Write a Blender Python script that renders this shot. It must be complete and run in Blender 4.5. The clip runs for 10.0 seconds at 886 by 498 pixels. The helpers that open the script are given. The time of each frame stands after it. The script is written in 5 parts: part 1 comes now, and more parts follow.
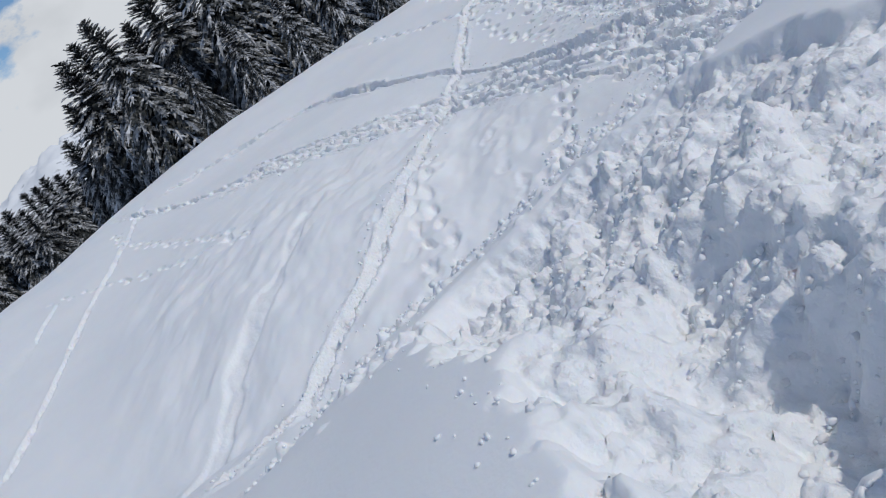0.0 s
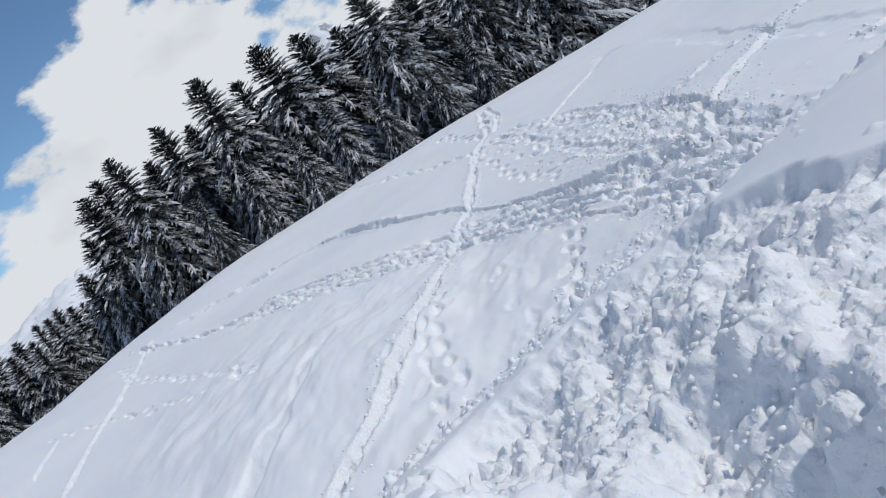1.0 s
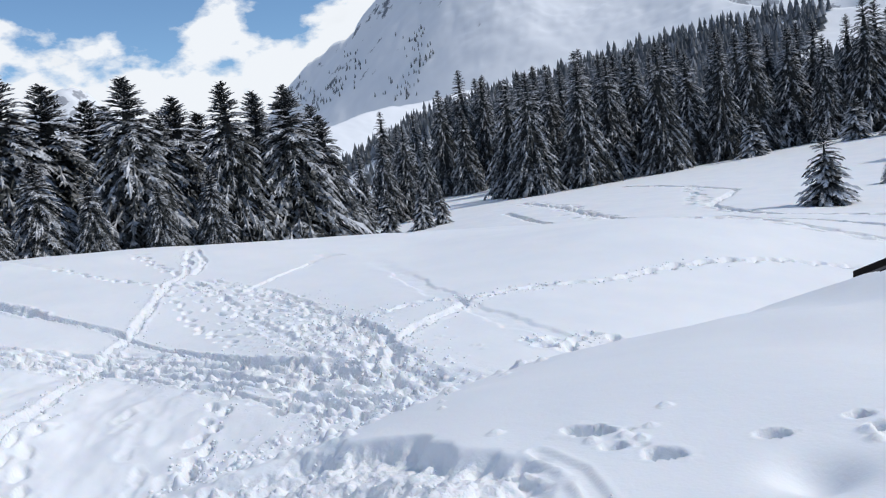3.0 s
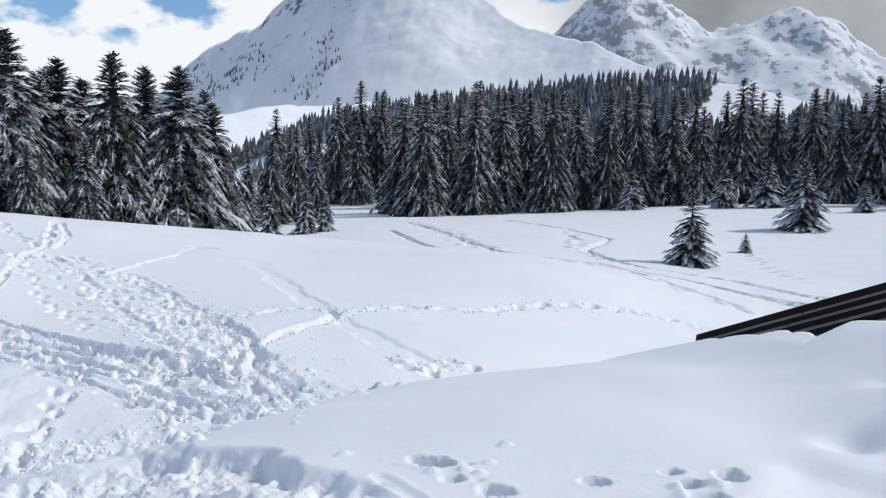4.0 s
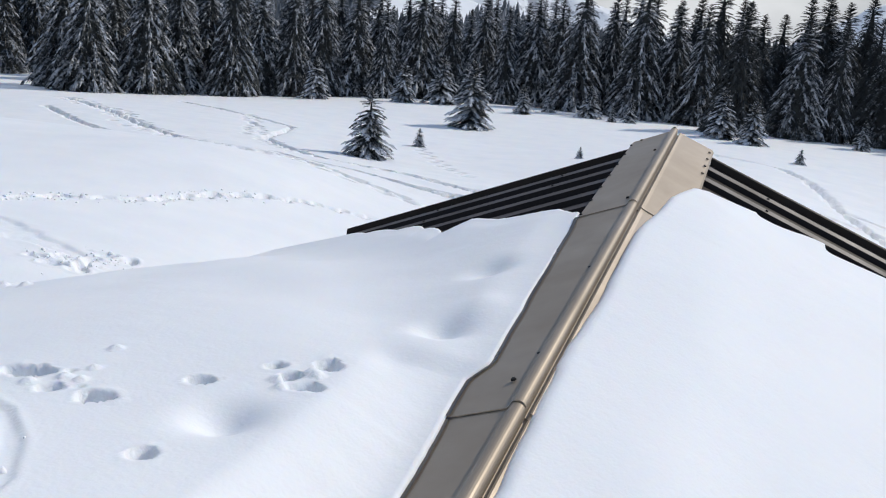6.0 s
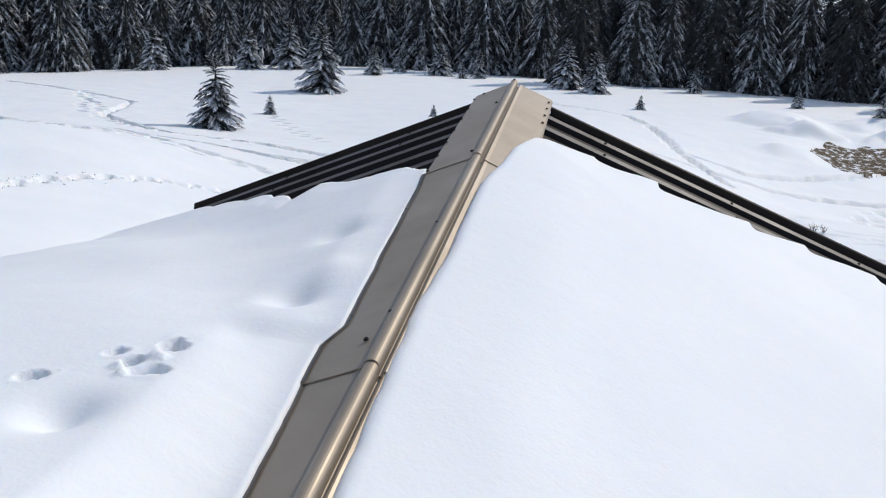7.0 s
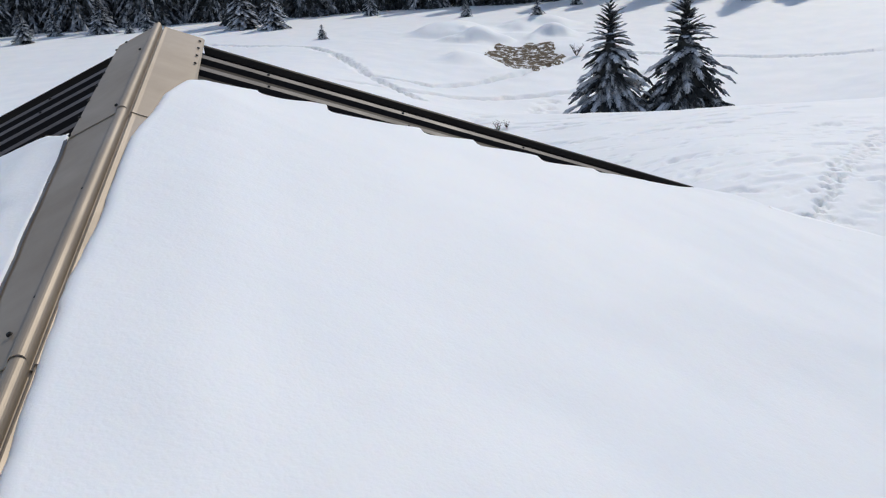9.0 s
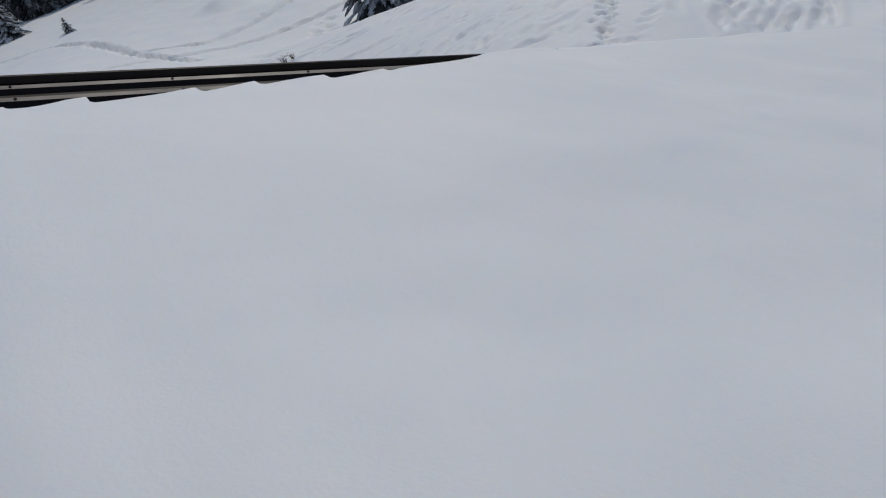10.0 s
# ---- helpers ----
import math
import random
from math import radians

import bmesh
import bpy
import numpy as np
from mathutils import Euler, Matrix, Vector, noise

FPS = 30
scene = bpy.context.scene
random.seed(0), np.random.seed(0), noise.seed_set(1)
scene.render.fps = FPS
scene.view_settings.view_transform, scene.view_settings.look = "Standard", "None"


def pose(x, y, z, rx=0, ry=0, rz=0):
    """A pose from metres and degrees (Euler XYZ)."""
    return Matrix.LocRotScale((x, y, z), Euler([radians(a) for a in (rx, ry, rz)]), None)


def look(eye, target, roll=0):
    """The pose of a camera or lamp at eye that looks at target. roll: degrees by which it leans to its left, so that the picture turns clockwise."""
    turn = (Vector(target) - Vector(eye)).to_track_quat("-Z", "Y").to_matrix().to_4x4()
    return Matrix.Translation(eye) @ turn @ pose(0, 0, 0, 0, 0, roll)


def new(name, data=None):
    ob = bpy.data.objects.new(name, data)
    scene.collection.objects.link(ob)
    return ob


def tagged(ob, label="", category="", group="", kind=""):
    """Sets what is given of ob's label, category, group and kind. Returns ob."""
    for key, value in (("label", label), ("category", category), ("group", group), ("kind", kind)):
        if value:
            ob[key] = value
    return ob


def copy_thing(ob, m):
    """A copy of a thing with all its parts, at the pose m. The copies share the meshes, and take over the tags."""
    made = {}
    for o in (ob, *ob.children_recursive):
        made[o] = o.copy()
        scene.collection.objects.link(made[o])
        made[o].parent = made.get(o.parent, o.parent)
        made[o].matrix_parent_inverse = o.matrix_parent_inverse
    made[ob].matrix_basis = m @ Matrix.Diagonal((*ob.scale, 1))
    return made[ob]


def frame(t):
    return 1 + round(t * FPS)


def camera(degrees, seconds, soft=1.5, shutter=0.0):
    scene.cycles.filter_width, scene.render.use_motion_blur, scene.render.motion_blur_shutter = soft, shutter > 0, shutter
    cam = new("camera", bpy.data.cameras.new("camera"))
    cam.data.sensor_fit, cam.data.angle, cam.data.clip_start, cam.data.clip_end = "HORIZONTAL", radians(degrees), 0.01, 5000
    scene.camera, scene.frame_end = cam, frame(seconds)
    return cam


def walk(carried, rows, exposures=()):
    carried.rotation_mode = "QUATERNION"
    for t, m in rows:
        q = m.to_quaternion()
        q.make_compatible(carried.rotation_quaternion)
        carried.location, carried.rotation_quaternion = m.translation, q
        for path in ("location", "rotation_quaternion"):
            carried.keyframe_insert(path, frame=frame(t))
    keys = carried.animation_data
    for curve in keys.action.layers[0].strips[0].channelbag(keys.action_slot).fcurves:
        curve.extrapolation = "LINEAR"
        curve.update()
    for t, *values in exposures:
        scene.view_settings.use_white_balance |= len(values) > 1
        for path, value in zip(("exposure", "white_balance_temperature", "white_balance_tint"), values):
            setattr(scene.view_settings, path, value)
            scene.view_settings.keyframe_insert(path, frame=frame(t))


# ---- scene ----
cam = camera(58.0, 10.0, 1.15)
PATH = [
    (0, (-0.3946, -0.1224, 1.3237), (-2.2839, 0.1292, 0.7177), -37.19),
    (0.5, (-0.4014, -0.1233, 1.33), (-2.3219, 0.1721, 0.8563), -37.11),
    (1, (-0.3946, -0.1088, 1.3384), (-2.3179, 0.3291, 1.0085), -35.68),
    (1.5, (-0.3894, -0.0876, 1.352), (-2.2548, 0.5888, 1.102), -29.05),
    (2, (-0.3911, -0.0669, 1.364), (-2.1685, 0.8288, 1.1677), -20.61),
    (2.5, (-0.3803, -0.0521, 1.3636), (-2.0687, 1.0021, 1.1686), -13.48),
    (3, (-0.3658, -0.0386, 1.3701), (-1.9369, 1.1839, 1.1779), -7.25),
    (3.2, (-0.3535, -0.0416, 1.3783), (-1.8773, 1.2408, 1.1955), -5.26),
    (4.3, (-0.2382, -0.1019, 1.4506), (-1.5467, 1.3994, 1.2668), 3.99),
    (4.5, (-0.2127, -0.0973, 1.4631), (-1.4499, 1.4594, 1.2489), 4.98),
    (5, (-0.1635, -0.071, 1.4825), (-1.1863, 1.6231, 1.1933), 6.78),
    (5.5, (-0.1145, -0.0434, 1.4992), (-0.9429, 1.7423, 1.1452), 7.10),
    (5.7, (-0.0906, -0.0354, 1.5029), (-0.8637, 1.7714, 1.1316), 6.58),
    (6.8, (-0.0157, -0.0022, 1.5053), (-0.4395, 1.8984, 1.049), 3.83),
    (7, (0.0, 0.0, 1.5), (-0.3545, 1.9131, 1.0372), 3.15),
    (7.5, (0.042, 0.0036, 1.4954), (-0.1491, 1.936, 1.0163), 1.69),
    (8, (0.0952, 0.0095, 1.4895), (0.0835, 1.9478, 0.9967), 0.87),
    (8.5, (0.1498, 0.0316, 1.4763), (0.3073, 1.956, 0.955), -0.62),
    (9, (0.1977, 0.0588, 1.4508), (0.5133, 1.9353, 0.835), -4.34),
    (9.5, (0.2357, 0.0696, 1.4264), (0.7071, 1.8666, 0.6859), -10.38),
    (10, (0.2764, 0.0815, 1.3956), (0.8742, 1.7817, 0.5284), -21.76),
]
EXPOSURES = [(0, -0.56), (1, -0.4), (1.5, -0.3), (2.5, -0.16), (4.5, -0.05), (5.5, -0.04), (7.5, 0.02), (8.5, -0.01), (9, -0.17), (9.5, -0.48), (10, -0.83)]
walk(cam, [(t, look(eye, target, roll)) for t, eye, target, roll in PATH], [(t, stops - 0.15, 6680 + 330 * min(max((t - 2.5) / 4, 0), 1), 9) for t, stops in EXPOSURES])

# ---- sky and sun ----
SUN_AZ, SUN_EL = -42.0, 44.0          # degrees to the left of +y, degrees up
sun_way = Vector((-math.sin(radians(SUN_AZ)) * math.cos(radians(SUN_EL)),
                  math.cos(radians(SUN_AZ)) * math.cos(radians(SUN_EL)), math.sin(radians(SUN_EL))))
sun = new("sun", bpy.data.lights.new("sun", "SUN"))
sun.data.energy, sun.data.angle, sun.data.color = 2.7, radians(1.2), (1.0, 0.96, 0.9)
sun.matrix_basis = look((0, 0, 50), Vector((0, 0, 50)) - sun_way)

world = bpy.data.worlds.new("sky")
scene.world = world
world.use_nodes = True
wn, wl = world.node_tree.nodes, world.node_tree.links
wn.clear()
w_out, w_bg = wn.new("ShaderNodeOutputWorld"), wn.new("ShaderNodeBackground")
sky = wn.new("ShaderNodeTexSky")
sky.sky_type, sky.sun_disc = "NISHITA", False
sky.sun_elevation, sky.sun_rotation = radians(SUN_EL), radians(-SUN_AZ)
sky.altitude, sky.air_density, sky.dust_density, sky.ozone_density = 1500, 1.0, 0.3, 2.5
w_tc, w_map = wn.new("ShaderNodeTexCoord"), wn.new("ShaderNodeMapping")
w_map.inputs["Scale"].default_value = (1, 1, 1.9)
w_noise, w_fine = wn.new("ShaderNodeTexNoise"), wn.new("ShaderNodeTexNoise")
w_noise.inputs["Scale"].default_value, w_noise.inputs["Detail"].default_value = 5.5, 8
w_noise.inputs["Roughness"].default_value = 0.56
w_fine.inputs["Scale"].default_value, w_fine.inputs["Detail"].default_value = 4.0, 6
w_ramp, w_grey = wn.new("ShaderNodeValToRGB"), wn.new("ShaderNodeValToRGB")
w_ramp.color_ramp.elements[0].position, w_ramp.color_ramp.elements[1].position = 0.08, 0.14
w_grey.color_ramp.elements[0].position, w_grey.color_ramp.elements[1].position = 0.38, 0.72
w_grey.color_ramp.elements[0].color = (6.9, 7.4, 8.25, 1)
w_grey.color_ramp.elements[1].color = (11.7, 12.4, 13.5, 1)
w_dark = w_grey.color_ramp.elements.new(0.1)
w_dark.color = (3.5, 3.85, 4.4, 1)
w_mix = wn.new("ShaderNodeMix")
w_mix.data_type = "RGBA"
wl.new(w_tc.outputs["Generated"], w_map.inputs["Vector"])
wl.new(w_map.outputs["Vector"], w_noise.inputs["Vector"])
wl.new(w_map.outputs["Vector"], w_fine.inputs["Vector"])
w_sep, w_low = wn.new("ShaderNodeSeparateXYZ"), wn.new("ShaderNodeMath")
w_low.operation, w_low.inputs[1].default_value = "MULTIPLY_ADD", -2.2
w_east = wn.new("ShaderNodeMath")
w_east.operation, w_east.inputs[1].default_value = "MULTIPLY_ADD", 0.5
wl.new(w_tc.outputs["Generated"], w_sep.inputs["Vector"])
w_fold = wn.new("ShaderNodeMath")
w_fold.operation, w_fold.inputs[1].default_value = "PINGPONG", 0.585
wl.new(w_sep.outputs["Z"], w_fold.inputs[0])
wl.new(w_fold.outputs[0], w_low.inputs[0])
wl.new(w_noise.outputs["Fac"], w_low.inputs[2])
w_side = wn.new("ShaderNodeMath")
w_side.operation, w_side.inputs[1].default_value = "MINIMUM", -0.5
wl.new(w_sep.outputs["X"], w_side.inputs[0])
wl.new(w_side.outputs[0], w_east.inputs[0])
wl.new(w_low.outputs[0], w_east.inputs[2])
# a loose cloud floats above the bank of cumulus over the grove
cloud_way = (-math.sin(radians(86)) * math.cos(radians(15.5)), math.cos(radians(86)) * math.cos(radians(15.5)), math.sin(radians(15.5)))
w_dot, w_puff, w_sum = wn.new("ShaderNodeVectorMath"), wn.new("ShaderNodeMapRange"), wn.new("ShaderNodeMath")
w_dot.operation, w_dot.inputs[1].default_value = "DOT_PRODUCT", cloud_way
w_puff.inputs["From Min"].default_value, w_puff.inputs["From Max"].default_value = math.cos(radians(9)), math.cos(radians(2))
w_puff.inputs["To Min"].default_value, w_puff.inputs["To Max"].default_value = 0.465, 0.69
w_sum.operation = "ADD"
wl.new(w_tc.outputs["Generated"], w_dot.inputs[0])
wl.new(w_dot.outputs["Value"], w_puff.inputs["Value"])
wl.new(w_puff.outputs["Result"], w_sum.inputs[1])
wl.new(w_east.outputs[0], w_sum.inputs[0])
wl.new(w_ramp.outputs["Color"], w_mix.inputs["Factor"])
w_air = wn.new("ShaderNodeVectorMath")
w_air.operation, w_air.inputs[1].default_value = "MULTIPLY", (1.4, 1.65, 1.8)
wl.new(sky.outputs["Color"], w_air.inputs[0])
wl.new(w_air.outputs["Vector"], w_mix.inputs["A"])
w_dull = wn.new("ShaderNodeMath")
w_dull.operation, w_dull.inputs[1].default_value = "MULTIPLY_ADD", -0.32
wl.new(w_sep.outputs["X"], w_dull.inputs[0])
wl.new(w_fine.outputs["Fac"], w_dull.inputs[2])
# a heavy grey cloud lies on the far range
grey_way = (-math.sin(radians(21)) * math.cos(radians(11)), math.cos(radians(21)) * math.cos(radians(11)), math.sin(radians(11)))
w_near, w_shade, w_less = wn.new("ShaderNodeVectorMath"), wn.new("ShaderNodeMapRange"), wn.new("ShaderNodeMath")
w_near.operation, w_near.inputs[1].default_value = "DOT_PRODUCT", grey_way
w_shade.inputs["From Min"].default_value, w_shade.inputs["From Max"].default_value = math.cos(radians(15)), math.cos(radians(4))
w_shade.inputs["To Min"].default_value, w_shade.inputs["To Max"].default_value = 0.0, 0.4
w_less.operation = "SUBTRACT"
w_cover = wn.new("ShaderNodeMath")
w_cover.operation = "ADD"
wl.new(w_tc.outputs["Generated"], w_near.inputs[0])
wl.new(w_near.outputs["Value"], w_shade.inputs["Value"])
wl.new(w_dull.outputs[0], w_less.inputs[0])
wl.new(w_shade.outputs["Result"], w_less.inputs[1])
wl.new(w_less.outputs[0], w_grey.inputs["Fac"])
wl.new(w_sum.outputs[0], w_cover.inputs[0])
wl.new(w_shade.outputs["Result"], w_cover.inputs[1])
wl.new(w_cover.outputs[0], w_ramp.inputs["Fac"])
wl.new(w_grey.outputs["Color"], w_mix.inputs["B"])
wl.new(w_mix.outputs["Result"], w_bg.inputs["Color"])
w_bg.inputs["Strength"].default_value = 0.088
wl.new(w_bg.outputs["Background"], w_out.inputs["Surface"])


# ---- materials ----
def material(name, color, rough=0.6, metal=0.0, spec=0.5):
    m = bpy.data.materials.new(name)
    m.use_nodes = True
    b = m.node_tree.nodes["Principled BSDF"]
    b.inputs["Base Color"].default_value = (*color, 1)
    b.inputs["Roughness"].default_value, b.inputs["Metallic"].default_value = rough, metal
    b.inputs["Specular IOR Level"].default_value = spec
    return m, m.node_tree.nodes, m.node_tree.links, b


def noise_node(nodes, links, scale, detail=4, coord="Object", rough=0.55):
    tc, n = nodes.new("ShaderNodeTexCoord"), nodes.new("ShaderNodeTexNoise")
    n.inputs["Scale"].default_value, n.inputs["Detail"].default_value = scale, detail
    n.inputs["Roughness"].default_value = rough
    links.new(tc.outputs[coord], n.inputs["Vector"])
    return n


def ramp(nodes, links, source, stops):
    r = nodes.new("ShaderNodeValToRGB")
    e = r.color_ramp.elements
    while len(e) < len(stops):
        e.new(0.5)
    for k, (p, c) in zip(e, stops):
        k.position, k.color = p, (*c, 1) if len(c) == 3 else c
    links.new(source, r.inputs["Fac"])
    return r


def bump(nodes, links, source, b, strength, distance):
    n = nodes.new("ShaderNodeBump")
    n.inputs["Strength"].default_value, n.inputs["Distance"].default_value = strength, distance
    links.new(source, n.inputs["Height"])
    links.new(n.outputs["Normal"], b.inputs["Normal"])
    return n


def snow_material():
    """Fine-grained snow; where it has been trodden (the mesh's own measure of it) it is crumbly."""
    m, n, l, b = material("snow", (0.86, 0.885, 0.92), 0.65, 0, 0.3)
    big, fine = noise_node(n, l, 0.8, 5), noise_node(n, l, 75.0, 4)
    r = ramp(n, l, big.outputs["Fac"], [(0.3, (0.83, 0.86, 0.9)), (0.7, (0.89, 0.905, 0.93))])
    l.new(r.outputs["Color"], b.inputs["Base Color"])
    wind = noise_node(n, l, 5.0, 4)
    both = n.new("ShaderNodeMath")
    both.operation, both.inputs[1].default_value = "MULTIPLY_ADD", 5.0
    l.new(wind.outputs["Fac"], both.inputs[0])
    l.new(fine.outputs["Fac"], both.inputs[2])
    grain = bump(n, l, both.outputs[0], b, 0.35, 0.003)
    b.inputs["Subsurface Weight"].default_value, b.inputs["Subsurface Scale"].default_value = 0.3, 0.012
    b.inputs["Subsurface Radius"].default_value = (0.6, 0.8, 1.0)
    att = n.new("ShaderNodeAttribute")
    att.attribute_name = "trodden"
    mid, small = noise_node(n, l, 26.0, 4, "Object", 0.55), n.new("ShaderNodeTexVoronoi")
    small.feature, small.inputs["Scale"].default_value = "SMOOTH_F1", 36.0
    warp = n.new("ShaderNodeVectorMath")
    warp.operation = "MULTIPLY_ADD"
    warp.inputs[1].default_value = (0.03, 0.03, 0.03)
    tc = n.new("ShaderNodeTexCoord")
    l.new(mid.outputs["Color"], warp.inputs[0])
    l.new(tc.outputs["Object"], warp.inputs[2])
    l.new(warp.outputs["Vector"], small.inputs["Vector"])
    mixed, height = n.new("ShaderNodeMath"), n.new("ShaderNodeMath")
    mixed.operation, mixed.inputs[1].default_value = "MULTIPLY_ADD", -0.9
    l.new(small.outputs["Distance"], mixed.inputs[0])
    l.new(mid.outputs["Fac"], mixed.inputs[2])
    height.operation = "MULTIPLY"
    l.new(mixed.outputs[0], height.inputs[0])
    l.new(att.outputs["Fac"], height.inputs[1])
    crumbly = n.new("ShaderNodeBump")
    crumbly.inputs["Strength"].default_value, crumbly.inputs["Distance"].default_value = 0.9, 0.016
    l.new(height.outputs[0], crumbly.inputs["Height"])
    l.new(crumbly.outputs["Normal"], grain.inputs["Normal"])
    return m


SNOW = snow_material()


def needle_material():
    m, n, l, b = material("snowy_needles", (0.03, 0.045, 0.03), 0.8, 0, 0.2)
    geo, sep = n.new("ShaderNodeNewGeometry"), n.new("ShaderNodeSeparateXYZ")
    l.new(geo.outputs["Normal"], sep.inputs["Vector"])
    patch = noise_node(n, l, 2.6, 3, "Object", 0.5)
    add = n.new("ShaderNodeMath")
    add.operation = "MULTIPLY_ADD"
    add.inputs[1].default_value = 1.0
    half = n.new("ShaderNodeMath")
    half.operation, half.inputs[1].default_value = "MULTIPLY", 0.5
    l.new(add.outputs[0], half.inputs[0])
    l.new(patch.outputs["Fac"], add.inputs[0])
    # snow thins towards the trunk, also putting shade between boughs into the colour
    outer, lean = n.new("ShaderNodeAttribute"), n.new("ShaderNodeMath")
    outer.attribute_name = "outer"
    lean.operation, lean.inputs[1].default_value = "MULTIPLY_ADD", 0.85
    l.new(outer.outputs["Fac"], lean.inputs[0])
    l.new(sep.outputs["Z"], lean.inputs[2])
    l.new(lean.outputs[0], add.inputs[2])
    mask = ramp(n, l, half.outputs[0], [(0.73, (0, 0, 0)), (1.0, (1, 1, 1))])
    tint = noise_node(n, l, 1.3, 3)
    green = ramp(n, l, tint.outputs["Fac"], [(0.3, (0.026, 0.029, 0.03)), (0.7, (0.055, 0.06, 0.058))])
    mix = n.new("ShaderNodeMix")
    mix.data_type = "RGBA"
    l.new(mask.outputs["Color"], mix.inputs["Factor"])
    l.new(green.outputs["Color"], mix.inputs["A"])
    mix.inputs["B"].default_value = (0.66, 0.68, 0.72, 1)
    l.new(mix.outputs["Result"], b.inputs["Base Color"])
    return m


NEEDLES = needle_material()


def bark_material():
    m, n, l, b = material("bark", (0.06, 0.045, 0.035), 0.9, 0, 0.2)
    t = noise_node(n, l, 12, 4)
    r = ramp(n, l, t.outputs["Fac"], [(0.3, (0.03, 0.022, 0.018)), (0.7, (0.1, 0.075, 0.06))])
    l.new(r.outputs["Color"], b.inputs["Base Color"])
    return m


BARK = bark_material()


def painted_metal(name, dark, light, rough, metal=0.0, spec=0.5):
    m, n, l, b = material(name, light, rough, metal, spec)
    big, fine = noise_node(n, l, 2.2, 5), noise_node(n, l, 90, 3)
    r = ramp(n, l, big.outputs["Fac"], [(0.3, dark), (0.7, light)])
    l.new(r.outputs["Color"], b.inputs["Base Color"])
    rr = ramp(n, l, big.outputs["Fac"], [(0.3, (rough + 0.12,) * 3), (0.7, (rough - 0.06,) * 3)])
    l.new(rr.outputs["Color"], b.inputs["Roughness"])
    bump(n, l, fine.outputs["Fac"], b, 0.08, 0.002)
    return m


CAP_METAL = painted_metal("beige_metal", (0.31, 0.255, 0.195), (0.4, 0.328, 0.252), 0.5, 0.45, 0.6)
cap_paint = CAP_METAL.node_tree.nodes["Principled BSDF"]
cap_paint.inputs["Coat Weight"].default_value, cap_paint.inputs["Coat Roughness"].default_value = 0.15, 0.45
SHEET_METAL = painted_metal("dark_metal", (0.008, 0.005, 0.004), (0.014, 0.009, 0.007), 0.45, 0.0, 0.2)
# rib tops paler than the sheets: the sky's reflection put into their colour
RIB_SHEEN_METAL = painted_metal("rib_sheen_metal", (0.07, 0.058, 0.05), (0.12, 0.1, 0.09), 0.5, 0.0, 0.4)
SCREW_METAL = painted_metal("screw_metal", (0.012, 0.011, 0.01), (0.02, 0.018, 0.017), 0.6, 0.0, 0.2)
WOOD = painted_metal("dark_wood", (0.07, 0.045, 0.03), (0.13, 0.085, 0.055), 0.8)


# ---- mesh helpers ----
def mesh_object(name, verts, faces, mat, parent=None, label="", smooth=False):
    me = bpy.data.meshes.new(name)
    verts, faces = np.asarray(verts, dtype=np.float32), np.asarray(faces, dtype=np.int32)
    count, sides = faces.shape
    me.vertices.add(len(verts))
    me.vertices.foreach_set("co", verts.ravel())
    me.loops.add(count * sides)
    me.loops.foreach_set("vertex_index", faces.ravel())
    me.polygons.add(count)
    me.polygons.foreach_set("loop_start", np.arange(count, dtype=np.int32) * sides)
    me.polygons.foreach_set("use_smooth", np.full(count, smooth))
    me.update(calc_edges=True)
    me.validate()
    me.materials.append(mat)
    ob = new(name, me)
    ob.parent = parent
    if label:
        tagged(ob, label)
    return ob


def part(name, bm, mat, parent=None, label="", smooth=False):
    me = bpy.data.meshes.new(name)
    bm.normal_update()
    for f in bm.faces:
        f.smooth = smooth
    bm.to_mesh(me)
    bm.free()
    me.materials.append(mat)
    ob = new(name, me)
    ob.parent = parent
    if label:
        tagged(ob, label)
    return ob


def sheet_faces(nu, nv):
    i = np.arange(nv - 1)[:, None] * nu + np.arange(nu - 1)[None]
    return np.stack([i, i + 1, i + nu + 1, i + nu], -1).reshape(-1, 4)


def lattice(seed):
    return np.random.RandomState(seed).rand(256, 256)


def value_noise(x, y, table):
    xi, yi = np.floor(x).astype(int), np.floor(y).astype(int)
    fx, fy = x - xi, y - yi
    fx, fy = fx * fx * (3 - 2 * fx), fy * fy * (3 - 2 * fy)
    a, b = table[xi % 256, yi % 256], table[(xi + 1) % 256, yi % 256]
    c, d = table[xi % 256, (yi + 1) % 256], table[(xi + 1) % 256, (yi + 1) % 256]
    return (a * (1 - fx) + b * fx) * (1 - fy) + (c * (1 - fx) + d * fx) * fy - 0.5


def fbm(x, y, scale, octaves, seed, gain=0.5):
    out, amp = 0, 1.0
    for k in range(octaves):
        out = out + amp * value_noise(x * scale + 17.3 * k, y * scale - 9.1 * k, lattice(seed + k))
        scale, amp = scale * 2.03, amp * gain
    return out


def billow(x, y, scale, octaves, seed, gain=0.55):
    """Rounded puffs with creases between them, puffs upon puffs."""
    out, amp = 0, 1.0
    for k in range(octaves):
        out = out + amp * 2 * np.abs(value_noise(x * scale + 11.7 * k, y * scale + 5.3 * k, lattice(seed + k)))
        scale, amp = scale * 2.1, amp * gain
    return out


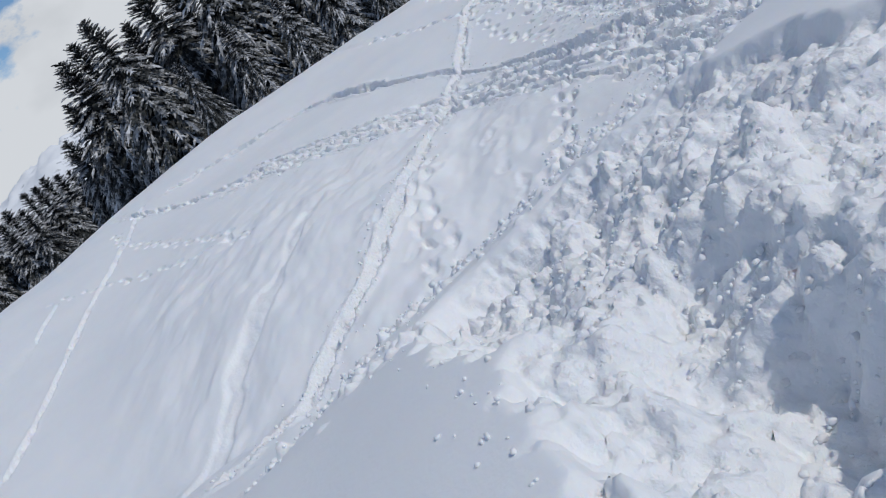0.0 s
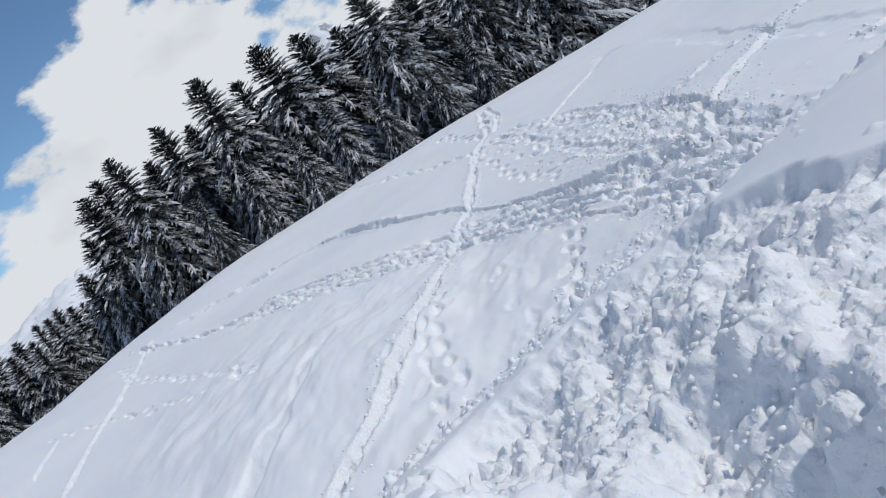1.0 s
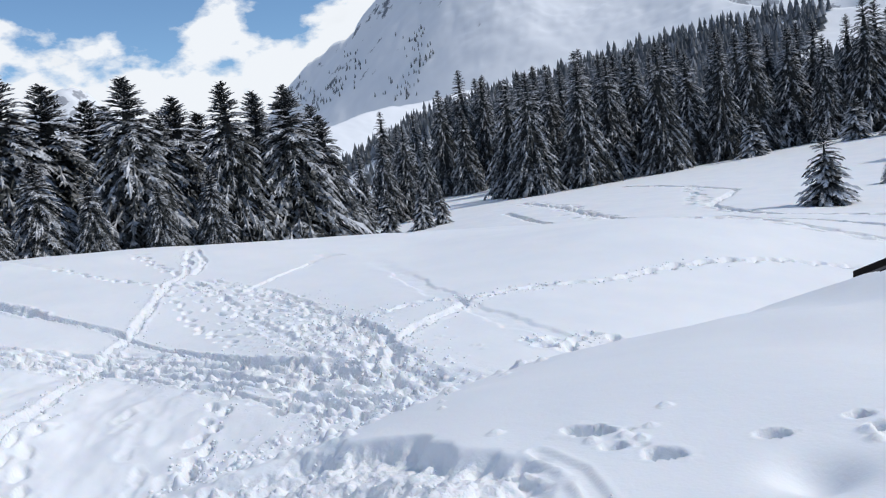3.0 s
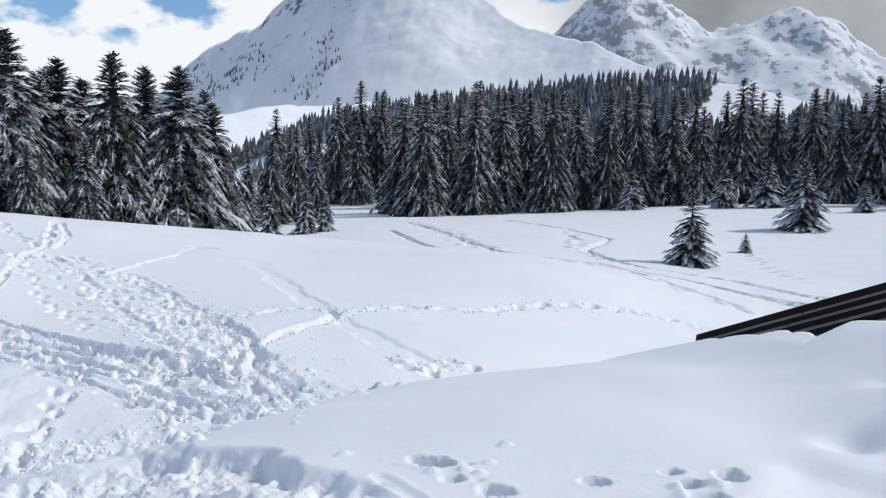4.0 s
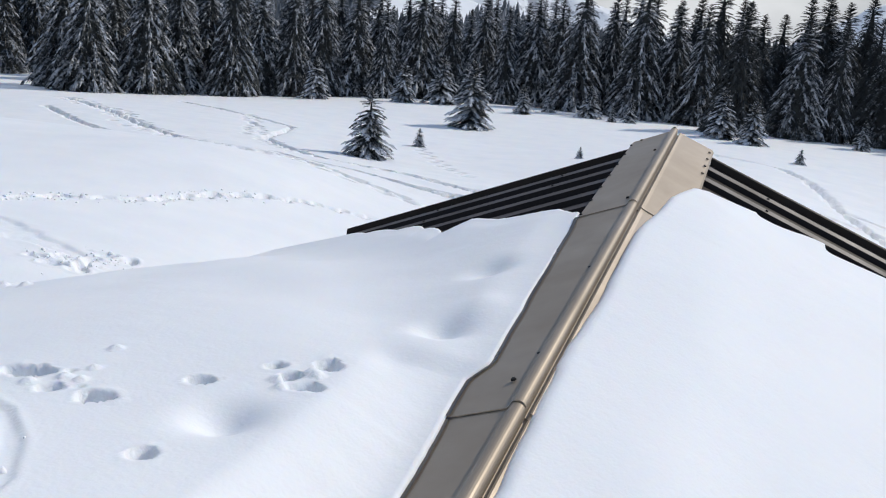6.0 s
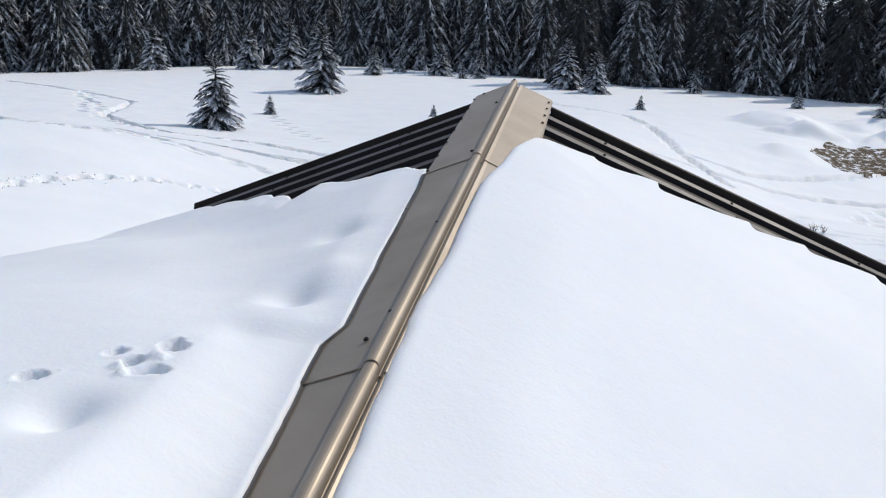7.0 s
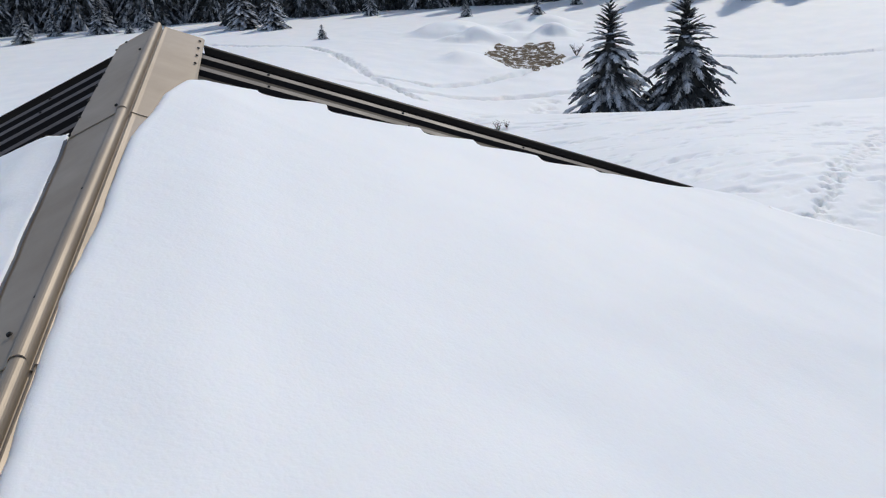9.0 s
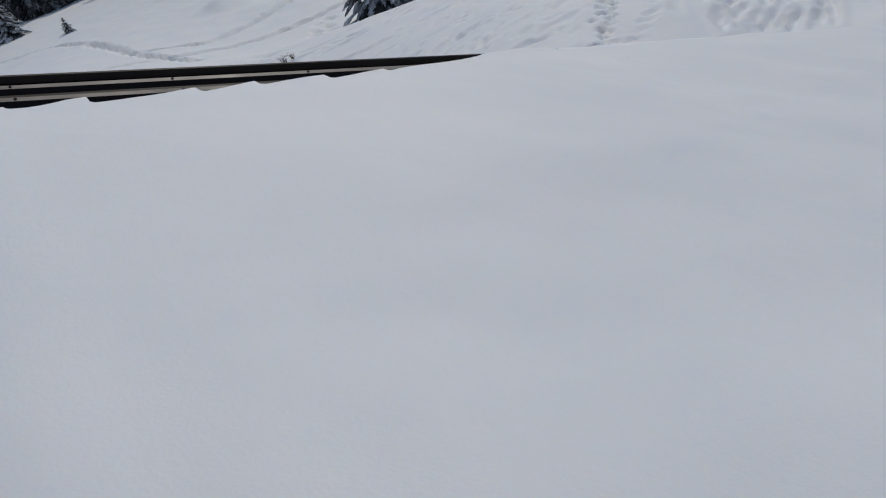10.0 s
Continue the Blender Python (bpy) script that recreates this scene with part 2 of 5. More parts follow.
def clods(x, y, size, seed, gap=0.0):
    """Rounded lumps of about one size, packed side by side."""
    tx, ty, th = lattice(seed), lattice(seed + 1), lattice(seed + 2)
    u, v, out = x / size, y / size, 0
    iu, iv = np.floor(u).astype(int), np.floor(v).astype(int)
    for a in (-1, 0, 1):
        for b in (-1, 0, 1):
            ci, cj = iu + a, iv + b
            px, py, h = ci + tx[ci % 256, cj % 256], cj + ty[ci % 256, cj % 256], th[ci % 256, cj % 256]
            r = 0.42 + 0.46 * h
            q = 1 - ((u - px) ** 2 + (v - py) ** 2) / r**2
            out = np.maximum(out, np.where(h > gap, np.maximum(q, 0) ** 0.65 * r, 0))
    return out * size


def step(a, b, v):
    t = np.clip((v - a) / (b - a), 0, 1)
    return t * t * (3 - 2 * t)


def softmax(a, b, k):
    h = np.clip(0.5 + 0.5 * (a - b) / k, 0, 1)
    return b * (1 - h) + a * h + k * h * (1 - h)


# ---- the lie of the land ----
# height of the snow in rings round the house; columns every 18 degrees from 110 (left) to -52 (right of +y)
RINGS = {
    6: ( -1.18, -1.04, -0.91, -0.75, -1.01, -1.43, -1.63, -1.76, -2.00, -2.55 ),
    9: ( -0.72, -0.43, -0.65, -0.47, -0.77, -1.63, -1.87, -1.81, -1.75, -2.44 ),
    13: ( -0.22, -0.11, -0.60, -0.45, -0.67, -1.59, -2.06, -1.86, -1.39, -2.31 ),
    18: ( 0.55, 0.07, -0.05, -0.37, -0.27, -1.52, -2.17, -2.10, -1.72, -2.17 ),
    25: ( 0.04, 0.58, 0.19, -0.32, -0.85, -1.45, -1.54, -2.4, -2.34, -1.75 ),
    34: ( -2.51, -2.60, -2.64, -1.7, -1.47, -1.83, -1.14, -3.60, -4.70, -1.58 ),
    48: ( -3.95, -4.00, -4.10, -1.95, -1.27, -1.42, -0.97, -2.13, -3.32, -1.86 ),
    75: ( -3.71, -4.70, -4.60, -2.20, -1.15, 0.23, 0.30, -0.20, -0.58, -1.05 ),
}
RING_D, RING_Z = np.array(sorted(RINGS), float), np.array([RINGS[d] for d in sorted(RINGS)])
RIDGE_X, RIDGE_Z, RIDGE_Y, RISE, FALL = -0.61, 1.34, 5.66, 0.203, 0.41


def spline(f):
    return (-0.5 * f + f * f - 0.5 * f**3, 1 - 2.5 * f * f + 1.5 * f**3, 0.5 * f + 2 * f * f - 1.5 * f**3, -0.5 * f * f + 0.5 * f**3)


def field(x, y):
    az, d = np.degrees(np.arctan2(-x, y)), np.maximum(np.hypot(x, y), 0.1)
    az = np.where(az < -150, az + 360, az)
    u = np.clip((110 - az) / 18, 0, 8.999)
    v = np.clip(np.interp(np.log(d), np.log(RING_D), np.arange(len(RING_D))), 0, len(RING_D) - 1.001)
    i, j = u.astype(int), v.astype(int)
    wu, wv, z = spline(u - i), spline(v - j), 0
    for b in range(4):
        for a in range(4):
            z = z + wu[a] * wv[b] * RING_Z[np.clip(j + b - 1, 0, 7), np.clip(i + a - 1, 0, 9)]
    far = np.maximum(d - 75, 0)
    return z + far * 0.012 + step(0, 30, far) * fbm(x, y, 0.03, 2, 5) * 2


def rake(x):
    return 5.62 + 0.07 * (x - RIDGE_X)


def roof(x, y):
    return RIDGE_Z + RISE * (y - RIDGE_Y) - FALL * np.abs(x - RIDGE_X)


def cap_edges(y):
    """Where the snow ends on both wings of the ridge cap, down the ridge."""
    left = np.interp(y, (1.0, 1.58, 2.05, 2.3, 2.39, 2.75, 3.15, 3.7, 4.2), (-0.71, -0.736, -0.778, -0.797, -0.755, -0.78, -0.802, -0.832, -0.88))
    right = np.interp(y, (1.0, 1.6, 2.5, 2.9, 3.7, 4.05, 4.35, 4.65, 4.8), (-0.525, -0.529, -0.551, -0.53, -0.53, -0.484, -0.463, -0.386, -0.29))
    return left + fbm(y, y * 0, 5.0, 2, 25) * 0.008 + fbm(y, y * 0, 24.0, 2, 26) * 0.0022, right + fbm(y, y * 0, 8.0, 3, 37) * 0.006


def rake_edges(x):
    """How far up the roof the snow reaches towards the bare strip along the rake, on both slopes; it has sagged in lobes over the ribs."""
    left = np.interp(x, (-3.6, -2.73, -2.4, -2.0, -1.74, -1.62, -1.32, -1.03, -0.86, -0.6), (5.42, 5.14, 4.93, 4.70, 4.42, 4.54, 4.39, 4.28, 4.1, 3.9))
    right = np.interp(x, (-0.6, -0.28, 0.3, 1.1, 1.8, 2.5, 3.17, 3.7), (4.75, 4.81, 4.94, 5.09, 5.22, 5.46, 5.74, 5.95))
    u = x / 0.4 + fbm(x, x * 0, 0.9, 2, 27) * 1.6
    lobe = (u - np.floor(u) - 0.5) * 0.15 * step(-0.2, 0.25, x) * step(2.9, 1.6, x)
    ripple = np.abs(np.sin(x * 9.0 + fbm(x, x * 0, 1.3, 2, 33) * 5)) * 0.05 * step(-2.9, -2.4, x)
    return left + ripple, right + lobe + fbm(x, x * 0, 3.0, 2, 29) * 0.05


def snow_margin(x, y):
    """Distance from the edge of the snow on the roof, above 0 where snow lies."""
    cap_l, cap_r = cap_edges(y)
    rake_l, rake_r = rake_edges(x)
    edge_r = np.where(x > 3.7, np.maximum(rake_r - y, rake(x) - y), (rake_r - y) * 0.9)
    edge_l = np.where(x < -3.5, np.maximum(rake_l - y, rake(x) - y), (rake_l - y) * 0.85)
    return np.where(x > RIDGE_X, np.minimum(x - cap_r, edge_r), np.minimum(cap_l - x, edge_l))


def above(v, k):
    """Like the larger of v and nought, with the bend rounded over about k."""
    return 0.5 * (v + np.sqrt(v * v + k * k))


def bank(x, y):
    curve = 0.057 + 0.01 * step(1.0, 0.0, y) + 0.03 * step(0.0, -1.2, y)
    return 0.62 - curve * (x + 1) ** 2 - 0.012 * np.maximum(y - 1.5, 0) ** 2 - 0.03 * np.maximum(y - 3.8, 0) ** 2 - 1.3 * above(x + 0.74, 0.002 + 0.3 * step(0.2, -0.6, y))


def land(x, y):
    """The snow's smooth surface, with the bank behind the house and the blanket on its roof."""
    f = field(x, y)
    r, s = roof(x, y), snow_margin(x, y)
    inward = np.where(x > RIDGE_X, np.minimum(x + 0.52, 4.88 + 0.24 * x - y), np.minimum(-0.78 - x, 3.62 - 0.556 * x - y))
    by_cap = step(0.75, 0.4, np.abs(x - RIDGE_X)) * step(4.95, 4.3, y)
    body = (0.042 + 0.022 * by_cap + 0.13 * (1 - np.exp(-np.maximum(inward, 0) / 1.1))) * (1 + fbm(x, y, 0.9, 3, 31) * 0.4)
    body = body * np.where(x < RIDGE_X, 1 - 0.5 * step(2.5, 4.0, y), 1.0)
    body = body * np.where(x < RIDGE_X, 0.42 + 0.58 * step(0.0, 0.22, s), 1.0)
    q = np.clip(s / np.where(x < RIDGE_X, 0.035, 0.06), 0, 1)
    crust = np.where(x < RIDGE_X, 0.6, 0.5 * step(-0.25, 0.1, x))
    on_roof = r + body * (crust + (1 - crust) * np.sqrt(np.maximum(1 - (1 - q) ** 2, 0)))
    top = softmax(on_roof, bank(x, y) + fbm(x, y, 0.7, 3, 41) * 0.06, 0.12)
    lift = step(0.0, 0.35, s)
    near = np.where(s <= 0, r - 0.14 * np.clip(-s / 0.015, 0, 1), on_roof * (1 - lift) + top * lift)
    back = 0.34 + 0.09 * above(-y - 1.0, 0.8) - 0.25 * above(x - 1.5, 0.9) - 0.3 * above(-x - 2.2, 0.5)
    near = softmax(near, back - 0.8 * above(y + 0.8, 0.3), 0.25)
    edge = step(-0.02, 0.1, y - rake(x))
    side = step(9.0, 11.0, np.abs(x))
    return softmax(near * (1 - edge) + (f - 0.3) * edge - 6 * side, f, 0.12)


# ---- the snow ground, one sheet ----
def spaced(stops):
    """Grid lines: (start, spacing) rows; the spacing grows evenly towards the next row's."""
    out = [stops[0][0]]
    for (a, da), (b, db) in zip(stops, stops[1:]):
        while out[-1] < b - 1e-6:
            k = min(max((out[-1] - a) / (b - a), 0), 1)
            out.append(out[-1] + da + (db - da) * k)
    return np.array(out)


def steps(a, b, d):
    return [float(v) for v in np.linspace(a, b, int(round((b - a) / d)) + 1)]


def lines(*runs):
    """Grid lines of a patch: (from, to, spacing) runs laid end to end."""
    return np.array(sorted({round(v, 4) for run in runs for v in steps(*run)}))


# patches of the sheet that need a finer grain: trodden slope, bank and roof, lane below, meadow, brook, slope beside the house
PATCHES = [
    (lines((-20.2, -4.6, 0.027)), lines((-4.4, 8.4, 0.026))),
    (lines((-4.6, -3.6, 0.02), (-3.6, -0.28, 0.0115), (-0.28, 3.9, 0.03)), lines((-1.4, -0.5, 0.03), (-0.5, 2.3, 0.0115), (2.3, 6.0, 0.018))),
    (lines((-11.0, 0.5, 0.05)), lines((8.4, 14.0, 0.05))),
    (lines((-40.0, 0.5, 0.115)), lines((14.0, 45.0, 0.115))),
    (lines((0.5, 30.0, 0.2)), lines((22.0, 60.0, 0.2))),
    (lines((3.9, 18.0, 0.055)), lines((5.4, 22.0, 0.055))),
]
WIDE_X = spaced([(-900, 60), (-120, 6), (-32, 0.6), (-25, 0.2), (-18, 0.12), (-4, 0.12), (9, 0.1), (22, 0.3), (40, 0.8), (120, 8), (900, 60)])
WIDE_Y = spaced([(-900, 60), (-60, 6), (-8, 0.25), (-3.5, 0.12), (6, 0.1), (14, 0.12), (24, 0.18), (50, 0.35), (90, 1.2), (200, 10), (900, 60)])
WIDE_X = np.array(sorted(set(WIDE_X) | {e for gx, gy in PATCHES for e in (gx[0], gx[-1])}))
WIDE_Y = np.array(sorted(set(WIDE_Y) | {e for gx, gy in PATCHES for e in (gy[0], gy[-1])}))


def lay(gx, gy):
    """Start one patch of the sheet: its grid lines and its untouched surface."""
    global GX, GY, XX, YY, ZZ, TRODDEN, RNG
    GX, GY = gx, gy
    XX, YY = np.meshgrid(GX, GY)
    if gx[0] < -4 and gx[-1] > 0 and len(gx) > 400:
        # grid lines follow the snow's edges along the ridge cap
        for at, edge, reach in ((-0.8, cap_edges(YY)[0], 0.1), (-0.53, cap_edges(YY)[1], 0.1)):
            line = GX[np.abs(GX - at).argmin()]
            XX = XX + np.clip(edge - line + 0.0005, -0.09, 0.09) * np.exp(-(((XX - line) / reach) ** 2))
    ZZ = land(XX, YY)
    TRODDEN = np.zeros_like(ZZ)
    RNG = np.random.RandomState(7)


def window(x, y, r):
    return (slice(*np.searchsorted(GY, (y - r, y + r))), slice(*np.searchsorted(GX, (x - r, x + r))))


def pit(x, y, rx, ry, turn, depth, rim=0.06):
    """A print in the snow: a hollow with steep sides, an uneven floor and a low rim."""
    w = window(x, y, 2.2 * max(rx, ry))
    if ZZ[w].size == 0:
        return
    c, s = math.cos(turn), math.sin(turn)
    dx, dy = XX[w] - x, YY[w] - y
    wob = 1 + fbm(XX[w], YY[w], min(30.0, 1.2 / max(rx, ry)), 3, 61) * 0.7
    r = np.hypot((dx * c + dy * s) / rx, (-dx * s + dy * c) / ry) * wob
    TRODDEN[w] = np.maximum(TRODDEN[w], (1 - step(0.8, 1.6, r)) * min(depth * 4, 0.5) * (max(rx, ry) < 0.6))
    ZZ[w] += -depth * (1 - step(0.68 if max(rx, ry) < 1 else 0.05, 1.02, r)) + depth * rim * np.exp(-((r - 1.25) / 0.22) ** 2)


def lump(x, y, r, h):
    w = window(x, y, r)
    if ZZ[w].size:
        q = 1 - ((XX[w] - x) ** 2 + (YY[w] - y) ** 2) / r**2
        ZZ[w] += h * np.sqrt(np.maximum(q, 0))
        TRODDEN[w] = np.maximum(TRODDEN[w], 0.35 * (q > 0))


def along(line, gap):
    """Points and headings at even gaps along a bent line."""
    p = np.array(line, float)
    seg = np.hypot(*np.diff(p, axis=0).T)
    run = np.concatenate([[0], np.cumsum(seg)])
    s = np.arange(0, run[-1], gap)
    x, y = np.interp(s, run, p[:, 0]), np.interp(s, run, p[:, 1])
    k = np.clip(np.searchsorted(run, s, side="right") - 1, 0, len(seg) - 1)
    d = np.diff(p, axis=0)[k]
    return x, y, np.arctan2(d[:, 1], d[:, 0])


def line_distance(line, w):
    best = np.full(XX[w].shape, 9.0)
    p = np.array(line, float)
    for a, b in zip(p, p[1:]):
        d = b - a
        k = np.clip(((XX[w] - a[0]) * d[0] + (YY[w] - a[1]) * d[1]) / (d @ d), 0, 1)
        best = np.minimum(best, np.hypot(XX[w] - a[0] - k * d[0], YY[w] - a[1] - k * d[1]))
    return best


def trench(line, width, depth, rough=0.35, rim=0.08):
    """A trodden furrow with a rough floor and thrown-up sides."""
    p = np.array(line, float)
    m = width * 2.5 + 0.1
    w = (slice(*np.searchsorted(GY, (p[:, 1].min() - m, p[:, 1].max() + m))), slice(*np.searchsorted(GX, (p[:, 0].min() - m, p[:, 0].max() + m))))
    if ZZ[w].size == 0:
        return
    x, y = XX[w], YY[w]
    d = line_distance(line, w) + fbm(x, y, 2.2, 3, 71) * width * 0.5
    r = np.abs(d) / (width * 0.5)
    floor = (1 - step(0.65, 1.05, r)) * (depth + fbm(x, y, 7.0, 3, 77) * depth * rough * 2)
    side = np.exp(-((r - 1.35) / 0.4) ** 2) * depth * (rim + fbm(x, y, 5.0, 3, 83) * 0.8 * rim * 2)
    grain = (1 - step(0.9, 1.7, r)) * min(rough, 1) * (billow(x, y, 8.0, 2, 87) - 0.45) * min(depth, 0.09) * 0.55
    ZZ[w] += side - floor + grain
    TRODDEN[w] = np.maximum(TRODDEN[w], (1 - step(0.9, 2.2, r)) * min(depth * 9, 0.9) * (0.3 + 0.7 * min(rough * 2, 1)))


def prints(line, stride=0.36, sway=0.1, size=(0.15, 0.075), depth=0.09, loose=0.03, skip=0.0):
    x, y, h = along(line, stride)
    for k in range(len(x)):
        if RNG.rand() < skip:
            continue
        o = (sway if k % 2 else -sway) + RNG.randn() * loose
        px, py = x[k] - math.sin(h[k]) * o, y[k] + math.cos(h[k]) * o
        pit(px, py, size[0] * (0.8 + 0.5 * RNG.rand()), size[1] * (0.8 + 0.5 * RNG.rand()), h[k] + RNG.randn() * 0.25, depth * (0.7 + 0.6 * RNG.rand()))


def crumbs(line, width, count, big=0.06):
    x, y, h = along(line, 0.05)
    for k in RNG.randint(0, len(x), count):
        o = RNG.randn() * width
        r = big * (0.25 + 0.75 * RNG.rand() ** 2)
        lump(x[k] - math.sin(h[k]) * o, y[k] + math.cos(h[k]) * o, max(r, 0.03), r * 0.8)


# furrows and lines of prints across the slope
FURROW = [(-20.3, 7.4), (-17.0, 6.0), (-16.2, 5.3), (-14.9, 4.6), (-13.3, 3.7), (-12.0, 2.9), (-10.5, 2.15), (-9.4, 1.5), (-8.6, 1.0), (-8.1, 0.58), (-7.5, 0.12), (-7.1, -0.42), (-6.7, -0.82), (-6.2, -1.15), (-5.4, -1.5)]
HIGH_LINE = [(-19.9, -1.8), (-19.6, -0.6), (-19.0, 0.85), (-18.6, 1.6), (-17.8, 2.15), (-15.5, 2.75), (-13.4, 3.45), (-12.2, 3.55), (-11.1, 3.65), (-9.6, 3.85), (-8.3, 4.0), (-7.2, 4.05)]
BAND = [(-15.5, -0.3), (-14.4, 0.55), (-13.1, 1.35), (-12.2, 2.05), (-11.3, 2.85), (-10.2, 3.3), (-9.0, 3.5), (-7.8, 3.7), (-6.8, 3.8), (-6.0, 4.1)]
BAND_TAIL = [(-21.0, -3.4), (-18.8, -2.2), (-16.9, -1.2), (-15.5, -0.2), (-14.6, 0.6)]
FAN = [[(-16.0, 5.75), (-14.0, 5.55), (-12.6, 5.3), (-11.0, 4.9), (-9.1, 4.4), (-7.6, 4.1)], [(-15.9, 5.95), (-14.3, 6.15), (-12.3, 5.85), (-10.8, 5.55), (-8.8, 4.7), (-7.4, 4.3)],
       [(-14.0, 6.3), (-12.3, 6.15), (-10.7, 5.7), (-9.0, 5.2), (-7.7, 4.75), (-6.6, 4.5)]]
LONG_LINE = [(-7.4, 4.6), (-9.8, 5.45), (-9.45, 5.85), (-9.6, 6.7), (-9.05, 7.05), (-8.95, 8.1), (-8.35, 9.3), (-8.4, 10.6), (-8.05, 11.9), (-7.6, 13.0), (-5.5, 15.5), (-3.0, 17.5), (0.0, 19.5)]
BRANCH = [(-7.75, 4.85), (-8.3, 5.7), (-8.55, 6.4), (-9.0, 7.0)]
EDGE = [(-3.3, -1.1), (-3.75, -0.2), (-3.9, 0.7), (-3.9, 1.6), (-3.95, 2.5), (-4.0, 3.2)]
OUTER_EDGE = [(-6.9, 1.9), (-6.6, 2.4), (-6.55, 2.8), (-6.45, 3.2), (-6.5, 3.85)]


def beside(line, off):
    """A line that runs along another at a distance."""
    x, y, h = along(line, 0.7)
    return [(px - math.sin(a) * off, py + math.cos(a) * off) for px, py, a in zip(x, y, h)]


def tread_slope():
    trench(FURROW, 0.17, 0.09, 0.8, 0.14)
    crumbs(FURROW, 0.1, 260, 0.03)
    trench([(-20.5, 7.6), (-18.2, 6.9), (-16.8, 6.1)], 0.14, 0.06, 0.8, 0.12)
    trench(HIGH_LINE, 0.16, 0.1, 0.5, 0.08)
    trench(HIGH_LINE[:6], 0.3, 0.11, 0.5, 0.2)
    trench(BAND, 1.0, 0.03, 0.6, 0.12)
    for off in (-0.52, -0.28, -0.06, 0.2, 0.46):
        line = beside(BAND, off)
        trench(line, 0.13, 0.065, 0.8, 0.2)
        prints(line, 0.24, 0.06, (0.1, 0.05), 0.075, 0.05)
    crumbs(BAND, 0.3, 700, 0.035)
    trench(BAND_TAIL, 0.22, 0.08, 0.8, 0.15)
    prints(BAND_TAIL, 0.26, 0.09, (0.12, 0.06), 0.08, 0.05)
    crumbs(BAND_TAIL, 0.12, 120, 0.03)
    for line in FAN:
        trench(line, 0.2, 0.025, 0.8, 0.25)
        prints(line[:-1], 0.27, 0.1, (0.11, 0.05), 0.075, 0.06)
        prints([(x, y - 0.25) for x, y in line[:-2]], 0.3, 0.15, (0.11, 0.05), 0.06, 0.08)
        crumbs(line[2:], 0.3, 260, 0.035)
    trench([(-11.0, 5.6), (-9.0, 5.0), (-7.7, 4.55), (-6.6, 4.3)], 0.8, 0.015, 0.8, 0.05)
    for k in range(90):
        q = RNG.rand()
        pit(-11.0 + 4.4 * q, 5.15 - 1.0 * q + RNG.randn() * 0.28 * (1.2 - q), 0.07 + 0.05 * RNG.rand(), 0.04 + 0.02 * RNG.rand(), 2.8 + RNG.randn() * 0.5, 0.03 + 0.03 * RNG.rand(), 0.2)
    trench([(-9.9, 5.55), (-9.0, 5.3), (-8.1, 5.0), (-7.6, 4.75), (-7.1, 4.4), (-6.6, 4.45)], 0.2, 0.075, 0.4, 0.1)
    trench(LONG_LINE, 0.14, 0.05, 0.8, 0.1)
    prints(LONG_LINE, 0.28, 0.06, (0.13, 0.07), 0.12)
    trench(BRANCH, 0.2, 0.06, 0.6, 0.15)
    prints([(-22.0, 3.6), (-19.4, 4.35), (-17.6, 4.8), (-16.1, 5.2)], 0.28, 0.05, (0.13, 0.07), 0.09)
    prints([(-20.6, 6.2), (-20.0, 6.05), (-18.2, 5.95), (-17.0, 5.9)], 0.28, 0.06, (0.13, 0.07), 0.09)
    prints([(-16.2, 5.2), (-13.0, 4.5), (-10.5, 4.2)], 0.28, 0.06, (0.12, 0.06), 0.07, 0.03, 0.25)
    trench([(-16.7, 9.2), (-15.0, 7.2), (-14.2, 6.0)], 0.16, 0.07, 0.5, 0.12)
    pit(-16.8, 9.35, 0.3, 0.16, 0.4, 0.15, 0.1)
    prints([(-8.7, 3.3), (-7.9, 2.85), (-7.45, 2.5), (-7.2, 2.3), (-6.4, 1.85), (-5.4, 1.5)], 0.2, 0.065, (0.12, 0.06), 0.11)
    trench([(-20.5, -2.4), (-19.1, -2.75), (-15.2, -3.0), (-12.1, -3.8), (-9.8, -4.35)], 0.12, 0.05, 0.6, 0.1)
    prints([(-19.0, -3.2), (-17.0, -2.9), (-13.5, -1.6), (-11.0, -0.6)], 0.28, 0.05, (0.11, 0.06), depth=0.06)
    prints([(-15.5, -4.2), (-14.2, -2.95), (-12.4, -1.7), (-11.0, -0.6)], 0.3, 0.05, (0.1, 0.05), depth=0.05)
    trench([(-15.2, -4.1), (-13.8, -4.4), (-13.0, -5.0)], 0.1, 0.04)
    trench([(-10.1, 0.1), (-8.75, -0.6), (-7.9, -1.4), (-6.4, -2.05)], 0.24, 0.03, 0.3, 0.1)
    prints([(-9.2, 1.5), (-8.0, 0.95), (-6.6, 0.6)], 0.2, 0.1, (0.14, 0.05), 0.05)
    for k in range(26):
        pit(-8.6 + 2.2 * RNG.rand(), 0.3 + 1.9 * RNG.rand(), 0.1 + 0.1 * RNG.rand(), 0.05 + 0.03 * RNG.rand(), 2.6 + RNG.randn() * 0.2, 0.008 + 0.01 * RNG.rand(), 0.4)
    trench([(-14.5, 9.2), (-13.4, 8.7), (-10.9, 7.7), (-8.9, 6.85), (-7.2, 6.2), (-6.4, 6.2)], 0.36, 0.028, 0.2, 0.1)
    for x, y in ((-6.27, 5.74), (-6.02, 5.8), (-6.19, 6.13), (-6.23, 6.41), (-6.0, 6.5), (-6.4, 6.0), (-6.1, 5.95), (-6.5, 5.8)):
        pit(x, y, 0.13, 0.075, RNG.rand() * 3, 0.075, 0.15)
